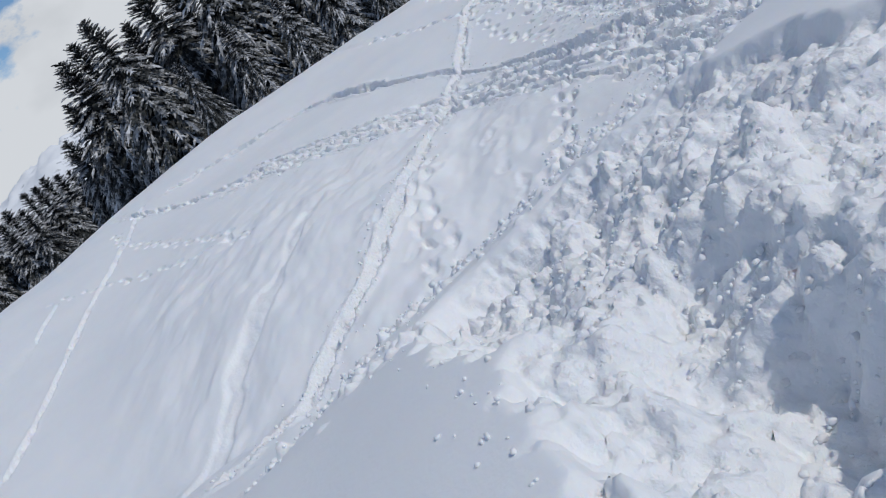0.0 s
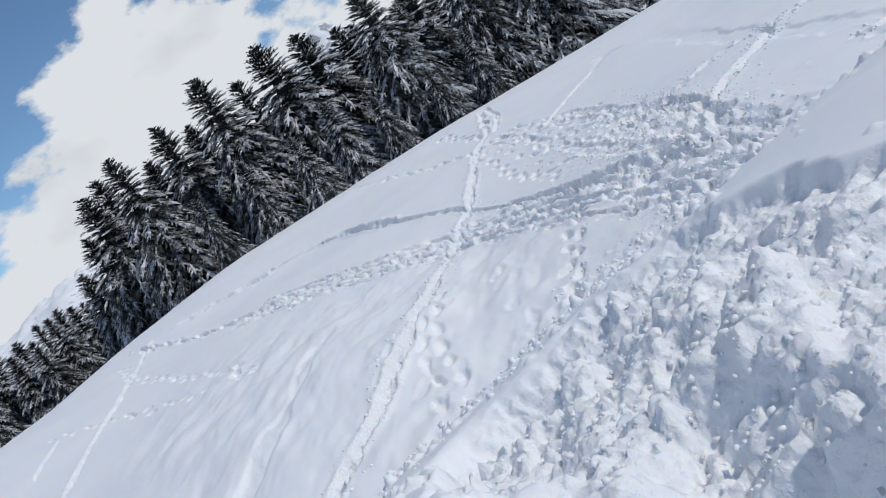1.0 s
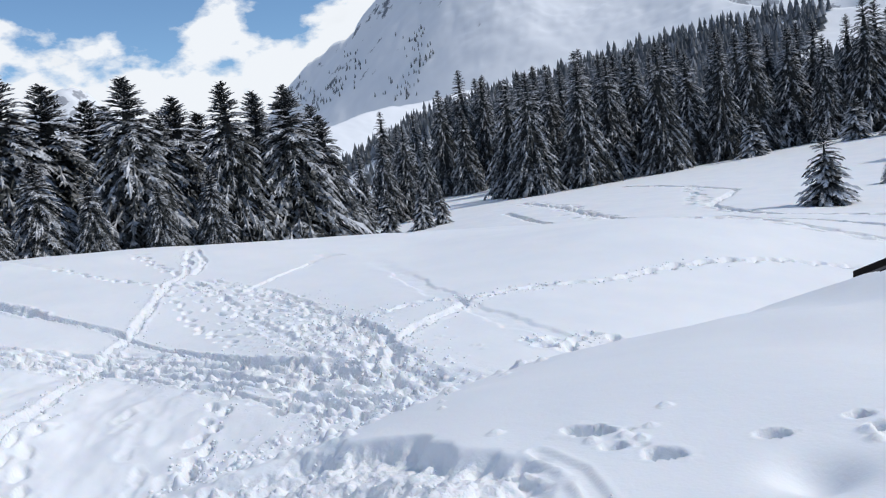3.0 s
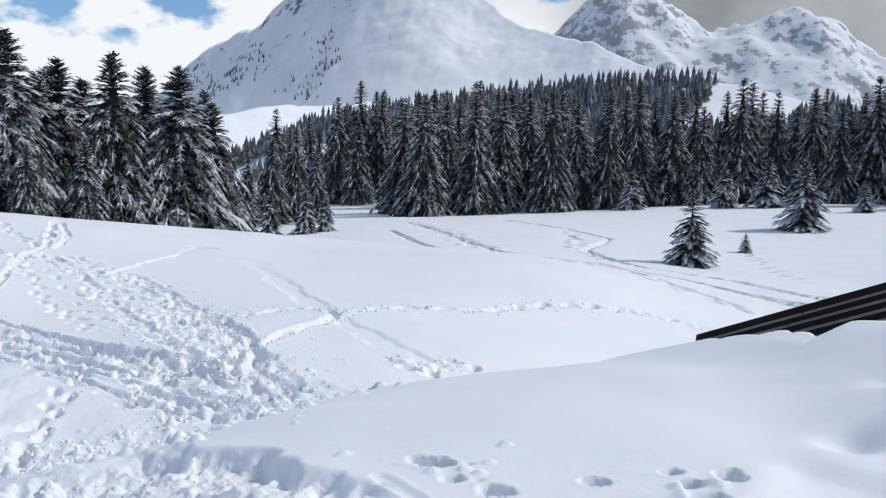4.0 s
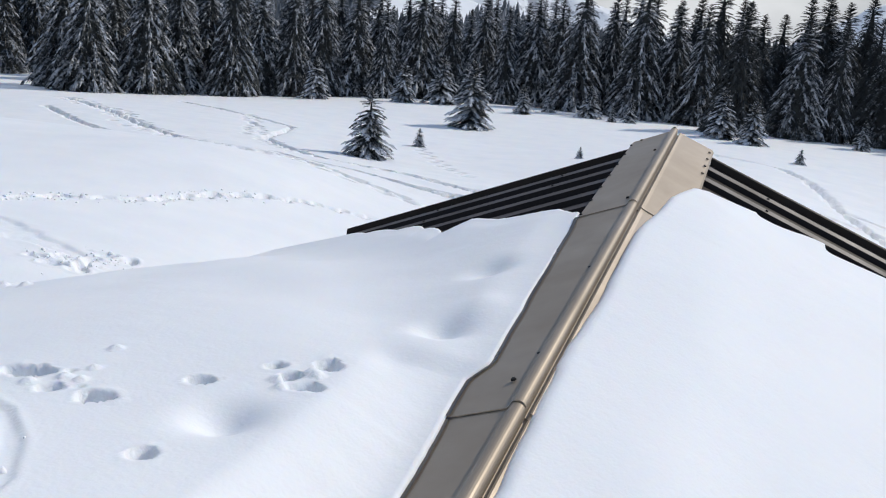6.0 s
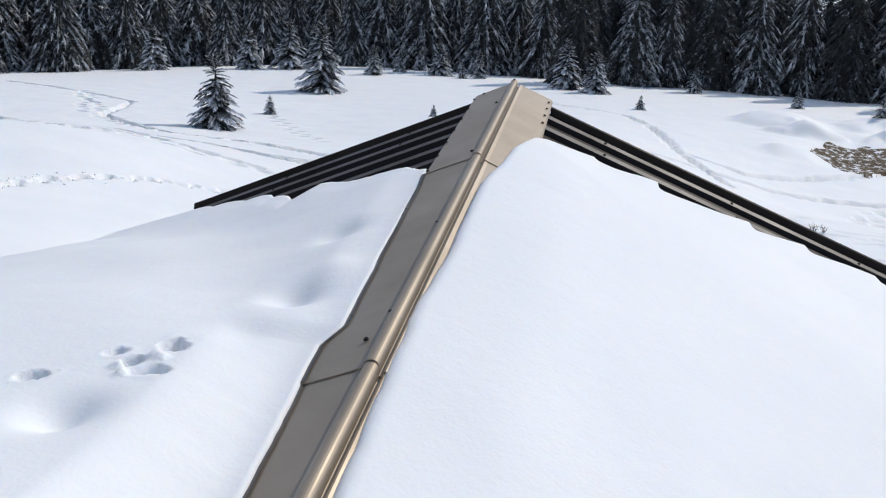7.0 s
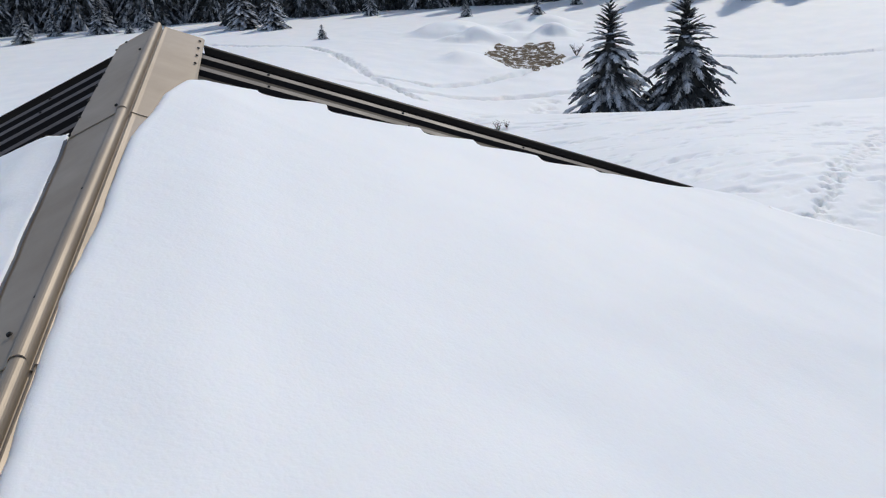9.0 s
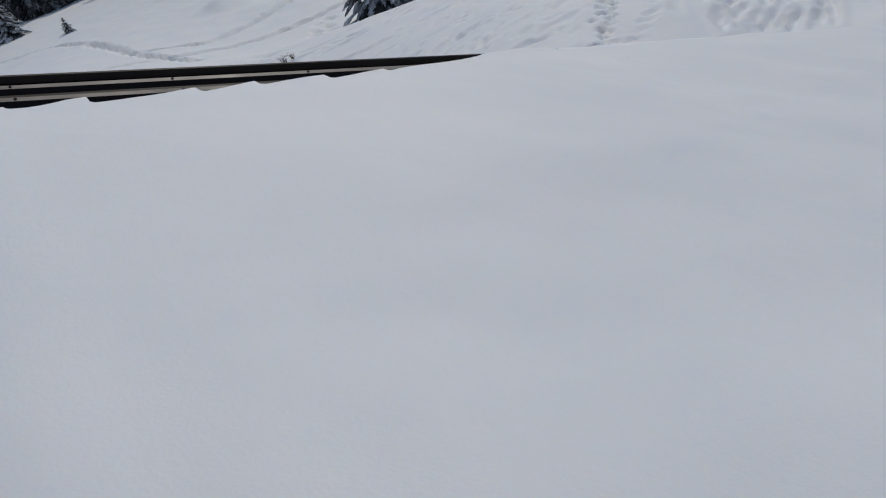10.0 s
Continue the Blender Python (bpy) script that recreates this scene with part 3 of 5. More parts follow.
    crumbs([(-6.5, 5.7), (-6.0, 6.5)], 0.16, 40, 0.03)
    crumbs(OUTER_EDGE, 0.2, 160, 0.04)


def tread_meadow():
    # trails over the meadow below
    prints([(-40.0, 38.5), (-30.0, 32.0), (-20.0, 24.5), (-14.0, 20.5), (-8.0, 17.8), (-4.0, 17.0)], 0.45, 0.2, (0.28, 0.16), 0.2, 0.2)
    prints([(-40.0, 37.9), (-30.0, 31.4), (-20.0, 23.9), (-14.0, 20.0), (-8.0, 17.3)], 0.5, 0.25, (0.28, 0.16), 0.2, 0.3)
    trench([(-40.0, 38.0), (-30.0, 31.5), (-20.5, 25.0), (-13.0, 21.5), (-5.0, 19.5)], 0.36, 0.24, 0.6, 0.03)
    trench([(-36.0, 44.0), (-28.0, 39.5), (-23.0, 36.8), (-20.5, 30.5), (-13.5, 24.5), (-7.0, 22.0), (-1.0, 21.0)], 0.34, 0.26, 0.6, 0.03)
    prints([(-28.0, 39.9), (-20.8, 30.5), (-13.8, 24.5), (-7.0, 22.3)], 0.5, 0.2, (0.3, 0.17), 0.25, 0.16)
    trench([(-34.0, 31.0), (-24.0, 24.5), (-16.0, 21.0), (-6.0, 20.6)], 0.34, 0.3, 0.6, 0.03)
    trench([(-24.0, 22.5), (-19.5, 19.0)], 0.2, 0.07)
    prints([(-16.5, 38.5), (-12.5, 32.0), (-9.5, 27.5)], 0.8, 0.15, (0.3, 0.2), 0.16)
    trench([(-6.0, 54.0), (-2.0, 49.5), (1.3, 47.8), (2.5, 44.2), (3.3, 39.0), (3.4, 36.7), (5.0, 31.5)], 0.5, 0.24)
    trench([(3.4, 36.7), (6.3, 36.0), (11.3, 39.8), (16.0, 44.0)], 0.5, 0.28)
    trench([(2.0, 33.0), (8.0, 34.5), (14.0, 37.0), (20.0, 41.0)], 0.5, 0.25)
    trench([(19.0, 44.5), (24.4, 41.8), (31.8, 36.0), (40.0, 30.0)], 0.45, 0.2)
    prints([(4.5, 24.5), (6.5, 27.5), (8.0, 30.0)], 0.5, 0.3, (0.2, 0.12), 0.08, 0.2)
    pit(13.3, 45.2, 5.4, 3.2, radians(72), 0.5, 0.08)
    pit(11.0, 53.4, 4.2, 2.6, 0.2, -0.75, 0.0)
    pit(17.5, 55.0, 3.6, 2.4, -0.1, -0.7, 0.0)
    pit(9.6, 43.5, 2.4, 1.6, 0.2, -0.35, 0.0)
    pit(11.8, 49.8, 2.3, 1.5, 0.3, -0.8, 0.0)
    pit(17.0, 50.8, 2.0, 1.4, -0.2, -0.75, 0.0)
    pit(27.5, 68.0, 5.0, 3.4, 0.1, -0.8, 0.0)
    pit(32.5, 69.5, 5.5, 3.2, -0.3, -1.0, 0.0)
    prints([(5.2, 22.4), (7.0, 26.5), (9.6, 31.5), (11.4, 35.5)], 0.7, 0.3, (0.32, 0.2), 0.16, 0.3)
    prints([(8.5, 24.0), (10.5, 28.5), (11.5, 33.0)], 0.9, 0.5, (0.32, 0.2), 0.14, 0.5)


def tread_house_slope():
    # the trail over the slope beside the house, and trodden snow under it
    trail = [(18.5, 18.5), (15.5, 16.6), (13.2, 15.1), (10.7, 13.0), (8.0, 10.45), (6.2, 8.4), (4.6, 6.4)]
    prints(trail, 0.16, 0.1, (0.09, 0.05), 0.07, 0.03)
    prints(trail, 0.24, 0.02, (0.08, 0.045), 0.05, 0.05)
    for k in range(420):
        pit(4.0 + RNG.rand() * 13, 7.0 + RNG.rand() * 9.0, 0.1 + 0.16 * RNG.rand(), 0.05 + 0.03 * RNG.rand(), 0.3 + RNG.randn() * 0.3, 0.012 + 0.02 * RNG.rand(), 0.25)
    for k in range(160):
        pit(8.0 + RNG.rand() * 7, 7.2 + RNG.rand() * 3.2, 0.35 + 0.4 * RNG.rand(), 0.09, 0.75 + RNG.randn() * 0.12, 0.018 + 0.02 * RNG.rand(), 0.4)
    for k in range(110):
        pit(2.0 + RNG.rand() * 11, 9.0 + RNG.rand() * 13.0, 0.3 + 0.4 * RNG.rand(), 0.12 + 0.06 * RNG.rand(), 0.1 + RNG.randn() * 0.2, 0.02 + 0.03 * RNG.rand(), 0.3)


def tread_bank():
    # single prints on the bank beside the roof
    for x, y, rx, ry, turn, depth in ((-1.945, 1.615, 0.05, 0.04, 0.3, 0.06), (-1.88, 1.63, 0.032, 0.03, 1.2, 0.05), (-1.78, 1.56, 0.032, 0.028, 1.2, 0.045), (-1.82, 1.67, 0.016, 0.014, 0, 0.03), (-1.72, 1.6, 0.012, 0.012, 0, 0.02),
                                      (-1.635, 1.575, 0.05, 0.036, 0.25, 0.06), (-1.46, 1.80, 0.042, 0.03, 0.1, 0.055), (-1.32, 1.985, 0.034, 0.026, 0.4, 0.05), (-1.24, 1.94, 0.028, 0.036, 1.3, 0.055),
                                      (-1.195, 2.07, 0.026, 0.05, 0.2, 0.055), (-1.155, 2.05, 0.02, 0.035, 0.2, 0.04), (-1.155, 1.885, 0.055, 0.026, 0.3, 0.035), (-1.28, 1.36, 0.028, 0.05, 0.2, 0.05)):
        pit(x, y, rx, ry * 1.05, turn, depth * 1.9, 0.03)
    for x, y in ((-1.84, 1.87), (-3.0, 1.9), (-2.8, 1.75), (-2.2, 1.5), (-1.78, 1.72), (-1.2, 1.99), (-1.26, 1.9), (-1.17, 1.97), (-1.8, 1.63), (-1.86, 1.56), (-1.75, 1.64), (-1.22, 1.86)):
        lump(x, y, 0.014 + 0.012 * RNG.rand(), 0.014)
    # snow thrown out along the edge of the bank
    crumbs(EDGE, 0.16, 420, 0.035)
    crumbs([(-3.2, -0.3), (-2.9, -0.1), (-2.9, 0.2), (-3.3, 0.9), (-3.2, 1.5)], 0.14, 160, 0.03)


def tread_hollow():
    """The trodden hollow beside the camera."""
    tw = (slice(*np.searchsorted(GY, (-1.2, 2.4))), slice(*np.searchsorted(GX, (-4.4, -0.2))))
    x, y = XX[tw], YY[tw]
    if x.size == 0 or GX[1] - GX[0] > 0.08:
        return
    wob = fbm(x, y, 1.6, 3, 91) * 0.3
    rim = 1.38 + 0.04 * step(-3.2, -2.2, x) - 0.5 * step(-1.95, -1.3, x) + wob * 0.35 + fbm(x, y, 5.0, 3, 97) * 0.09
    lip = rim - y
    north = step(-0.015, 0.07 + 0.14 * step(-1.95, -1.6, x), lip)
    south = step(-0.02, 0.1, y + 0.02 + 0.1 * step(-2.9, -3.3, x) + wob * 0.5 + fbm(x, y, 14.0, 3, 99) * 0.12)
    west = step(-0.15, 0.15, x + 3.25 + wob * 1.3)
    east = step(-0.12, 0.15, -0.82 - x + wob * 0.5)
    trod = north * south * west * east
    wx, wy = x + fbm(x, y, 9.0, 3, 141) * 0.045, y + fbm(x, y, 9.0, 3, 151) * 0.045
    tu, tv = wx * 0.8 + wy * 0.6, wy * 0.8 - wx * 0.6
    heaps = fbm(wx, wy, 3.2, 2, 195, 0.5) * 0.17
    puffs = billow(tu, tv, 14.0, 3, 191, 0.6) * 0.012 + fbm(wx, tv, 13.0, 3, 231, 0.7) * 0.035
    puffs = puffs + clods(wx, wy, 0.09, 211, 0.45) * 0.38 + clods(tu, tv, 0.052, 216, 0.3) * 0.62 + clods(wy, wx, 0.03, 221, 0.3) * 0.65
    away = step(0.0, 0.55, lip)
    ZZ[tw] += trod * ((heaps + 0.01) * (0.3 + 0.7 * away) + puffs * (0.55 + 0.45 * away) - 0.075 - 0.035 * step(-1.8, -2.1, x) - 0.11 * step(0.1, 1.25, lip))
    TRODDEN[tw] = np.maximum(TRODDEN[tw], trod * 0.85)
    for px, py, r, depth in ((-2.94, 1.2, 0.12, 0.08), (-2.98, 0.72, 0.1, 0.13), (-2.72, 0.62, 0.16, 0.18), (-3.02, 0.43, 0.11, 0.2), (-2.35, 1.08, 0.13, 0.04), (-1.95, 0.95, 0.13, 0.05),
                             (-1.78, 0.42, 0.15, 0.2), (-1.6, 0.26, 0.12, 0.16), (-1.42, 0.42, 0.13, 0.2), (-1.24, 0.27, 0.22, 0.3), (-2.2, 0.5, 0.12, 0.12), (-1.55, 0.98, 0.1, 0.04)):
        bend = 1 + fbm(x, y, 6.0, 2, 171) * 0.8
        ZZ[tw] -= depth * trod * np.exp(-((x - px) ** 2 + 1.4 * (y - py) ** 2) * bend / r**2) * 0.7
    # where boots slid round the end of the hollow
    for k, off in enumerate((0.0, 0.075, 0.14)):
        arc = [(-1.95 + off * 0.3, 1.43 - off), (-1.76, 1.38 - off * 0.9), (-1.58 - off * 0.5, 1.26 - off * 0.8), (-1.43 - off * 0.8, 1.1 - off * 0.5), (-1.37 - off, 0.92)]
        trench(arc, 0.05, 0.008, 0.3, 0.5)


def wind_and_settling():
    u, v = XX * 0.86 - YY * 0.5, XX * 0.5 + YY * 0.86
    wind = step(-15.0, -11.0, XX) * step(-5.0, -5.8, XX) * step(-3.4, -1.4, YY) * step(3.4, 2.4, YY)
    if wind.max() > 0:
        ZZ[:] += wind * (fbm(u * 0.7, v * 1.6, 5.0, 2, 135) * 0.02 + fbm(u * 0.8, v * 1.1, 2.0, 2, 131, 0.5) * 0.08)
    on_house = step(1.2, 2.0, YY) * step(6.2, 5.9, YY) * step(-1.3, -0.95, XX) * step(4.0, 3.5, XX)
    ZZ[:] += np.where(np.hypot(XX, YY) < 60, fbm(XX, YY, 0.55, 3, 121) * 0.05, 0) * (1 - on_house)
    for x, y, r, h in ((-1.03, 2.63, 0.1, 0.065), (-1.08, 3.32, 0.1, 0.045), (-1.07, 2.28, 0.1, 0.02), (-1.5, 2.75, 0.25, 0.025), (-1.26, 1.64, 0.09, 0.06), (-2.1, 3.0, 0.4, 0.03), (-0.95, 2.85, 0.1, -0.02), (-1.3, 3.6, 0.25, -0.02)):
        w = window(x, y, 3 * r)
        ZZ[w] -= h * np.exp(-((XX[w] - x) ** 2 + (YY[w] - y) ** 2) / r**2)


def tread():
    tread_slope()
    tread_meadow()
    tread_house_slope()
    tread_bank()
    tread_hollow()
    wind_and_settling()


lay(WIDE_X, WIDE_Y)
tread()
WIDE_Z = ZZ.copy()
mid_x, mid_y = np.meshgrid((WIDE_X[1:] + WIDE_X[:-1]) / 2, (WIDE_Y[1:] + WIDE_Y[:-1]) / 2)
open_cells = np.ones(mid_x.shape, bool)
for gx, gy in PATCHES:
    open_cells &= ~((mid_x > gx[0]) & (mid_x < gx[-1]) & (mid_y > gy[0]) & (mid_y < gy[-1]))
sheet_v, sheet_f, sheet_t = [np.stack([XX, YY, ZZ], -1).reshape(-1, 3)], [sheet_faces(len(GX), len(GY))[open_cells.ravel()]], [TRODDEN.ravel()]
SURVEYS = []
for gx, gy in PATCHES:
    lay(gx, gy)
    tread()
    # the snow's edge beside the ridge cap has melted back underneath
    if gx[0] < -4 and gx[-1] > 0 and len(gx) > 400:
        lip = np.abs(gx + 0.8).argmin() + 1
        rows = (gy > 0.4) & (gy < 4.0)
        XX[rows, lip] -= 0.065
        ZZ[rows, lip] = roof(XX[rows, lip], YY[rows, lip]) - 0.004
        crisp = [sum(len(f) for f in sheet_f) + r * (len(gx) - 1) + lip - 1 for r in np.nonzero(rows)[0]]
    # the patch meets the wide sheet along its rim
    for row, y in ((0, gy[0]), (-1, gy[-1])):
        ZZ[row] = np.interp(gx, WIDE_X, WIDE_Z[np.abs(WIDE_Y - y).argmin()])
    for col, x in ((0, gx[0]), (-1, gx[-1])):
        ZZ[:, col] = np.interp(gy, WIDE_Y, WIDE_Z[:, np.abs(WIDE_X - x).argmin()])
    sheet_f.append(sheet_faces(len(gx), len(gy)) + sum(len(v) for v in sheet_v))
    sheet_v.append(np.stack([XX, YY, ZZ], -1).reshape(-1, 3))
    sheet_t.append(TRODDEN.ravel())
    SURVEYS.append((gx, gy, ZZ))
SURVEYS.append((WIDE_X, WIDE_Y, WIDE_Z))
ground = mesh_object("ground", np.concatenate(sheet_v), np.concatenate(sheet_f), SNOW, smooth=True)
for k in crisp:
    ground.data.polygons[k].use_smooth = False
tagged(ground, "white snow slope crossed by furrows and footprints", "snow", kind="structure")
ground.data.attributes.new("trodden", "FLOAT", "POINT").data.foreach_set("value", np.concatenate(sheet_t).astype(np.float32))


def ground_z(x, y):
    for gx, gy, z in SURVEYS:
        if gx[0] <= x <= gx[-1] and gy[0] <= y <= gy[-1]:
            return float(z[min(np.searchsorted(gy, y), len(gy) - 1), min(np.searchsorted(gx, x), len(gx) - 1)])


def clod_field(runs):
    """Loose clods of snow lying on the trodden snow: small broken lumps of ten to twenty faces."""
    rng = np.random.RandomState(31)
    g = (1 + 5**0.5) / 2
    corner = np.array([(-1, g, 0), (1, g, 0), (-1, -g, 0), (1, -g, 0), (0, -1, g), (0, 1, g), (0, -1, -g), (0, 1, -g), (g, 0, -1), (g, 0, 1), (-g, 0, -1), (-g, 0, 1)]) / 1.9
    side = np.array([(0, 11, 5), (0, 5, 1), (0, 1, 7), (0, 7, 10), (0, 10, 11), (1, 5, 9), (5, 11, 4), (11, 10, 2), (10, 7, 6), (7, 1, 8), (3, 9, 4), (3, 4, 2), (3, 2, 6), (3, 6, 8), (3, 8, 9), (4, 9, 5), (2, 4, 11), (6, 2, 10), (8, 6, 7), (9, 8, 1)])
    verts, faces, n = [], [], 0
    for line, spread, count, small, big in runs:
        x, y, h = along(line, 0.05)
        for k in rng.randint(0, len(x), count):
            o, r = rng.randn() * spread, small + (big - small) * rng.rand() ** 3
            px, py = x[k] - math.sin(h[k]) * o, y[k] + math.cos(h[k]) * o
            turn = rng.rand() * 6.3
            v = corner * (0.55 + 0.85 * rng.rand(12, 1)) * r * (1, 0.8, 0.75)
            c, s = math.cos(turn), math.sin(turn)
            v = np.stack([v[:, 0] * c - v[:, 1] * s + px, v[:, 0] * s + v[:, 1] * c + py, v[:, 2] + ground_z(px, py) + r * 0.1], -1)
            verts.append(v), faces.append(side + n)
            n += 12
    ob = mesh_object("snow_clods", np.concatenate(verts), np.concatenate(faces), SNOW, smooth=True)
    return tagged(ob, "loose white snow clods thrown up along the trodden tracks", "snow", kind="stuff")


clod_field([(FURROW, 0.13, 1300, 0.006, 0.026), (BAND, 0.34, 2600, 0.006, 0.022), (HIGH_LINE, 0.12, 400, 0.006, 0.022), (LONG_LINE[1:9], 0.14, 600, 0.008, 0.035), (BRANCH, 0.14, 260, 0.006, 0.028)]
           + [(line, 0.22, 600, 0.006, 0.024) for line in FAN] + [([(-10.5, 5.3), (-8.6, 4.8), (-6.7, 4.3)], 0.3, 900, 0.006, 0.026), (OUTER_EDGE, 0.2, 400, 0.006, 0.03), ([(-8.6, 3.2), (-7.2, 2.3), (-5.4, 1.5)], 0.12, 120, 0.006, 0.022),
              (EDGE[:5], 0.2, 700, 0.005, 0.022), ([(-3.2, -0.1), (-2.7, 0.02), (-2.0, -0.02), (-1.3, -0.1)], 0.08, 80, 0.004, 0.012), ([(-6.5, 5.7), (-6.0, 6.5)], 0.2, 100, 0.008, 0.03),
              ([(-3.1, 0.35), (-2.4, 0.48), (-1.7, 0.42), (-1.15, 0.38)], 0.17, 900, 0.004, 0.013), ([(-3.1, 0.9), (-2.4, 0.95), (-1.5, 0.75)], 0.16, 500, 0.004, 0.013)])


# ---- the house, buried up to its roof ----
house = tagged(new("house"), "snow-buried chalet with a dark ribbed metal roof and beige ridge cap", "house")
E_LEFT, E_RIGHT, Y_NEAR = -6.2, 8.6, -0.6


def roof_sheet(side, y0, y1, length):
    """One ribbed sheet, its ribs running down the slope."""
    pitch, prof = 0.25, [(0, 0.0), (0.016, 0.034), (0.062, 0.042), (0.078, 0.0)]
    ys = [(y0 + k * pitch + u, h) for k in range(int(round((y1 - y0) / pitch))) for u, h in prof] + [(y1, 0.0)]
    verts, faces = [], []
    for level in (0.0, -0.012):
        for y, h in ys:
            for d in (0.12, length):
                x = RIDGE_X + side * d
                yy = y + 0.07 * side * d
                verts.append((x, yy, float(roof(np.array(x), np.array(yy))) - 0.06 + h + level))
    n = len(ys)
    for k in range(n - 1):
        a, b = 2 * k, 2 * n + 2 * k
        faces += [(a, a + 1, a + 3, a + 2), (b, b + 2, b + 3, b + 1), (a + 1, b + 1, b + 3, a + 3)]
    faces += [(0, 2 * n, 2 * n + 1, 1), (2 * n - 2, 2 * n - 1, 4 * n - 1, 4 * n - 2)]
    ob = mesh_object("roof_sheet", verts, faces, SHEET_METAL, house)
    ob.data.materials.append(RIB_SHEEN_METAL)
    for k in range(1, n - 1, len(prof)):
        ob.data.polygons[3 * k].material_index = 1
    return ob


SHEETS = {}
for side, length in ((1, E_RIGHT - RIDGE_X), (-1, RIDGE_X - E_LEFT)):
    y1 = 5.62
    while y1 > Y_NEAR:
        SHEETS.setdefault(side, roof_sheet(side, y1 - 1.0, y1, length))
        y1 -= 1.0



def verge_trim(side, length):
    """A low dark edging along the rake."""
    verts = []
    for d in (0.27, length):
        for dy, dz in ((-0.045, -0.06), (-0.04, -0.012), (-0.032, -0.006), (0.008, -0.006), (0.012, -0.012), (0.012, -0.07)):
            x = RIDGE_X + side * d
            verts.append((x, float(rake(np.array(x))) + dy, float(roof(np.array(x), rake(np.array(x)))) + dz))
    faces = [(k, (k + 1) % 6, (k + 1) % 6 + 6, k + 6) for k in range(6)]
    return mesh_object("verge_trim", verts, faces, SHEET_METAL, house)


verge_trim(1, 4.1)
verge_trim(-1, 2.3)
SKEW = 0.0095


def ridge_z(y):
    return RIDGE_Z + RISE * (y - RIDGE_Y)


def ridge_cap(y0, y1, lift):
    """A folded cap: two wide wings and a rolled ridge, with hemmed edges."""
    prof = [(-0.265, -0.012), (-0.255, -0.002), (-0.034, 0.0), (-0.028, 0.002)]
    prof += [(0.024 * math.cos(a), 0.006 + 0.021 * math.sin(a)) for a in np.linspace(math.pi * 0.94, 0.1 * math.pi, 11)]
    prof += [(0.024, -0.004), (0.023, -0.02), (0.036, -0.02), (0.038, 0.0), (0.044, 0.004), (0.06, 0.001), (0.265, -0.002), (0.275, -0.012)]
    verts, faces, m = [], [], len(prof)
    for thick in (0.0, -0.0035):
        for y in (y0, y1):
            for u, h in prof:
                yy = y + 0.07 * u * (1 if y > 5.5 else 0)
                slope = -FALL * max(abs(u) - 0.02, 0)
                verts.append((RIDGE_X + SKEW * (RIDGE_Y - yy) + u, yy, ridge_z(yy) + slope + h + 0.008 + lift + thick))
    for k in range(m - 1):
        a, b = k, 2 * m + k
        faces += [(a, a + 1, a + m + 1, a + m), (b, b + m, b + m + 1, b + 1), (a, b, b + 1, a + 1), (a + m, a + m + 1, b + m + 1, b + m)]
    faces += [(0, m, 3 * m, 2 * m), (m - 1, 3 * m - 1, 4 * m - 1, 2 * m - 1)]
    return mesh_object("ridge_cap", verts, faces, CAP_METAL, house, "beige folded metal ridge cap", smooth=False)


CAPS = [(4.0, ridge_cap(4.0, 5.66, 0.012)), (2.08, ridge_cap(2.08, 4.07, 0.006)), (0.2, ridge_cap(0.2, 2.2, 0.0))]

DARK_EDGE_METAL = painted_metal("dark_edge_metal", (0.03, 0.026, 0.024), (0.05, 0.044, 0.04), 0.3)


def dark_edge_line(y0, y1, lift):
    """A dark line on the cap along the snow's edge."""
    verts, ys = [], np.linspace(y0, y1, 60)
    for y, edge in zip(ys, cap_edges(ys)[0]):
        for x in (edge - 0.012, edge + 0.007):
            verts.append((x, y, ridge_z(y) - FALL * (RIDGE_X + SKEW * (RIDGE_Y - y) - x - 0.02) + 0.012 + lift))
    return mesh_object("dark_edge_line", verts, sheet_faces(2, 60), DARK_EDGE_METAL, house, "dark line beside the snow's edge", smooth=True)


dark_edge_line(1.0, 2.08, 0.0)
dark_edge_line(2.08, 4.0, 0.006)

screw_bm = bmesh.new()
bmesh.ops.create_cone(screw_bm, cap_ends=True, segments=8, radius1=0.0095, radius2=0.007, depth=0.007)
screw = part("screw", screw_bm, SCREW_METAL, CAPS[1][1])
screw_mesh = screw.data


def put_screw(u, y, up=0.014):
    ob = new("screw", screw_mesh)
    ob.parent = next(cap for start, cap in CAPS if y > start)
    slope = math.atan(FALL) * (1 if u > 0 else -1)
    ob.matrix_basis = pose(RIDGE_X + SKEW * (RIDGE_Y - y) + u, y, ridge_z(y) - FALL * abs(u) + up, 11.5, math.degrees(slope), 0)
    return ob


screw.matrix_basis = pose(RIDGE_X - 0.03, 2.24, ridge_z(2.24) + 0.006, 11.5, -22, 0)
for u, y in ((-0.032, 2.42), (-0.034, 3.18), (-0.045, 4.12), (-0.055, 5.15), (0.0, 5.64), (-0.2, 5.6)):
    put_screw(u, y, 0.05 if u == 0 else 0.02 if y < 4 else 0.034)
for k in range(7):
    put_screw(-0.25, 5.5 - 0.25 * k, 0.036)
for k in range(4):
    put_screw(0.255, 5.56 - 0.17 * k, 0.036)
for side in (1, -1):
    for k in range(4 if side > 0 else 3):
        d = 0.66 + 0.86 * k
        for row in (0.211, 0.461):
            x, y = RIDGE_X + side * d, 5.62 - row + 0.07 * side * d
            ob = new("screw", screw_mesh)
            ob.parent = SHEETS[side]
            ob.matrix_basis = pose(x, y, float(roof(np.array(x), np.array(y))) - 0.017, 11.5, 22 * side, 0)


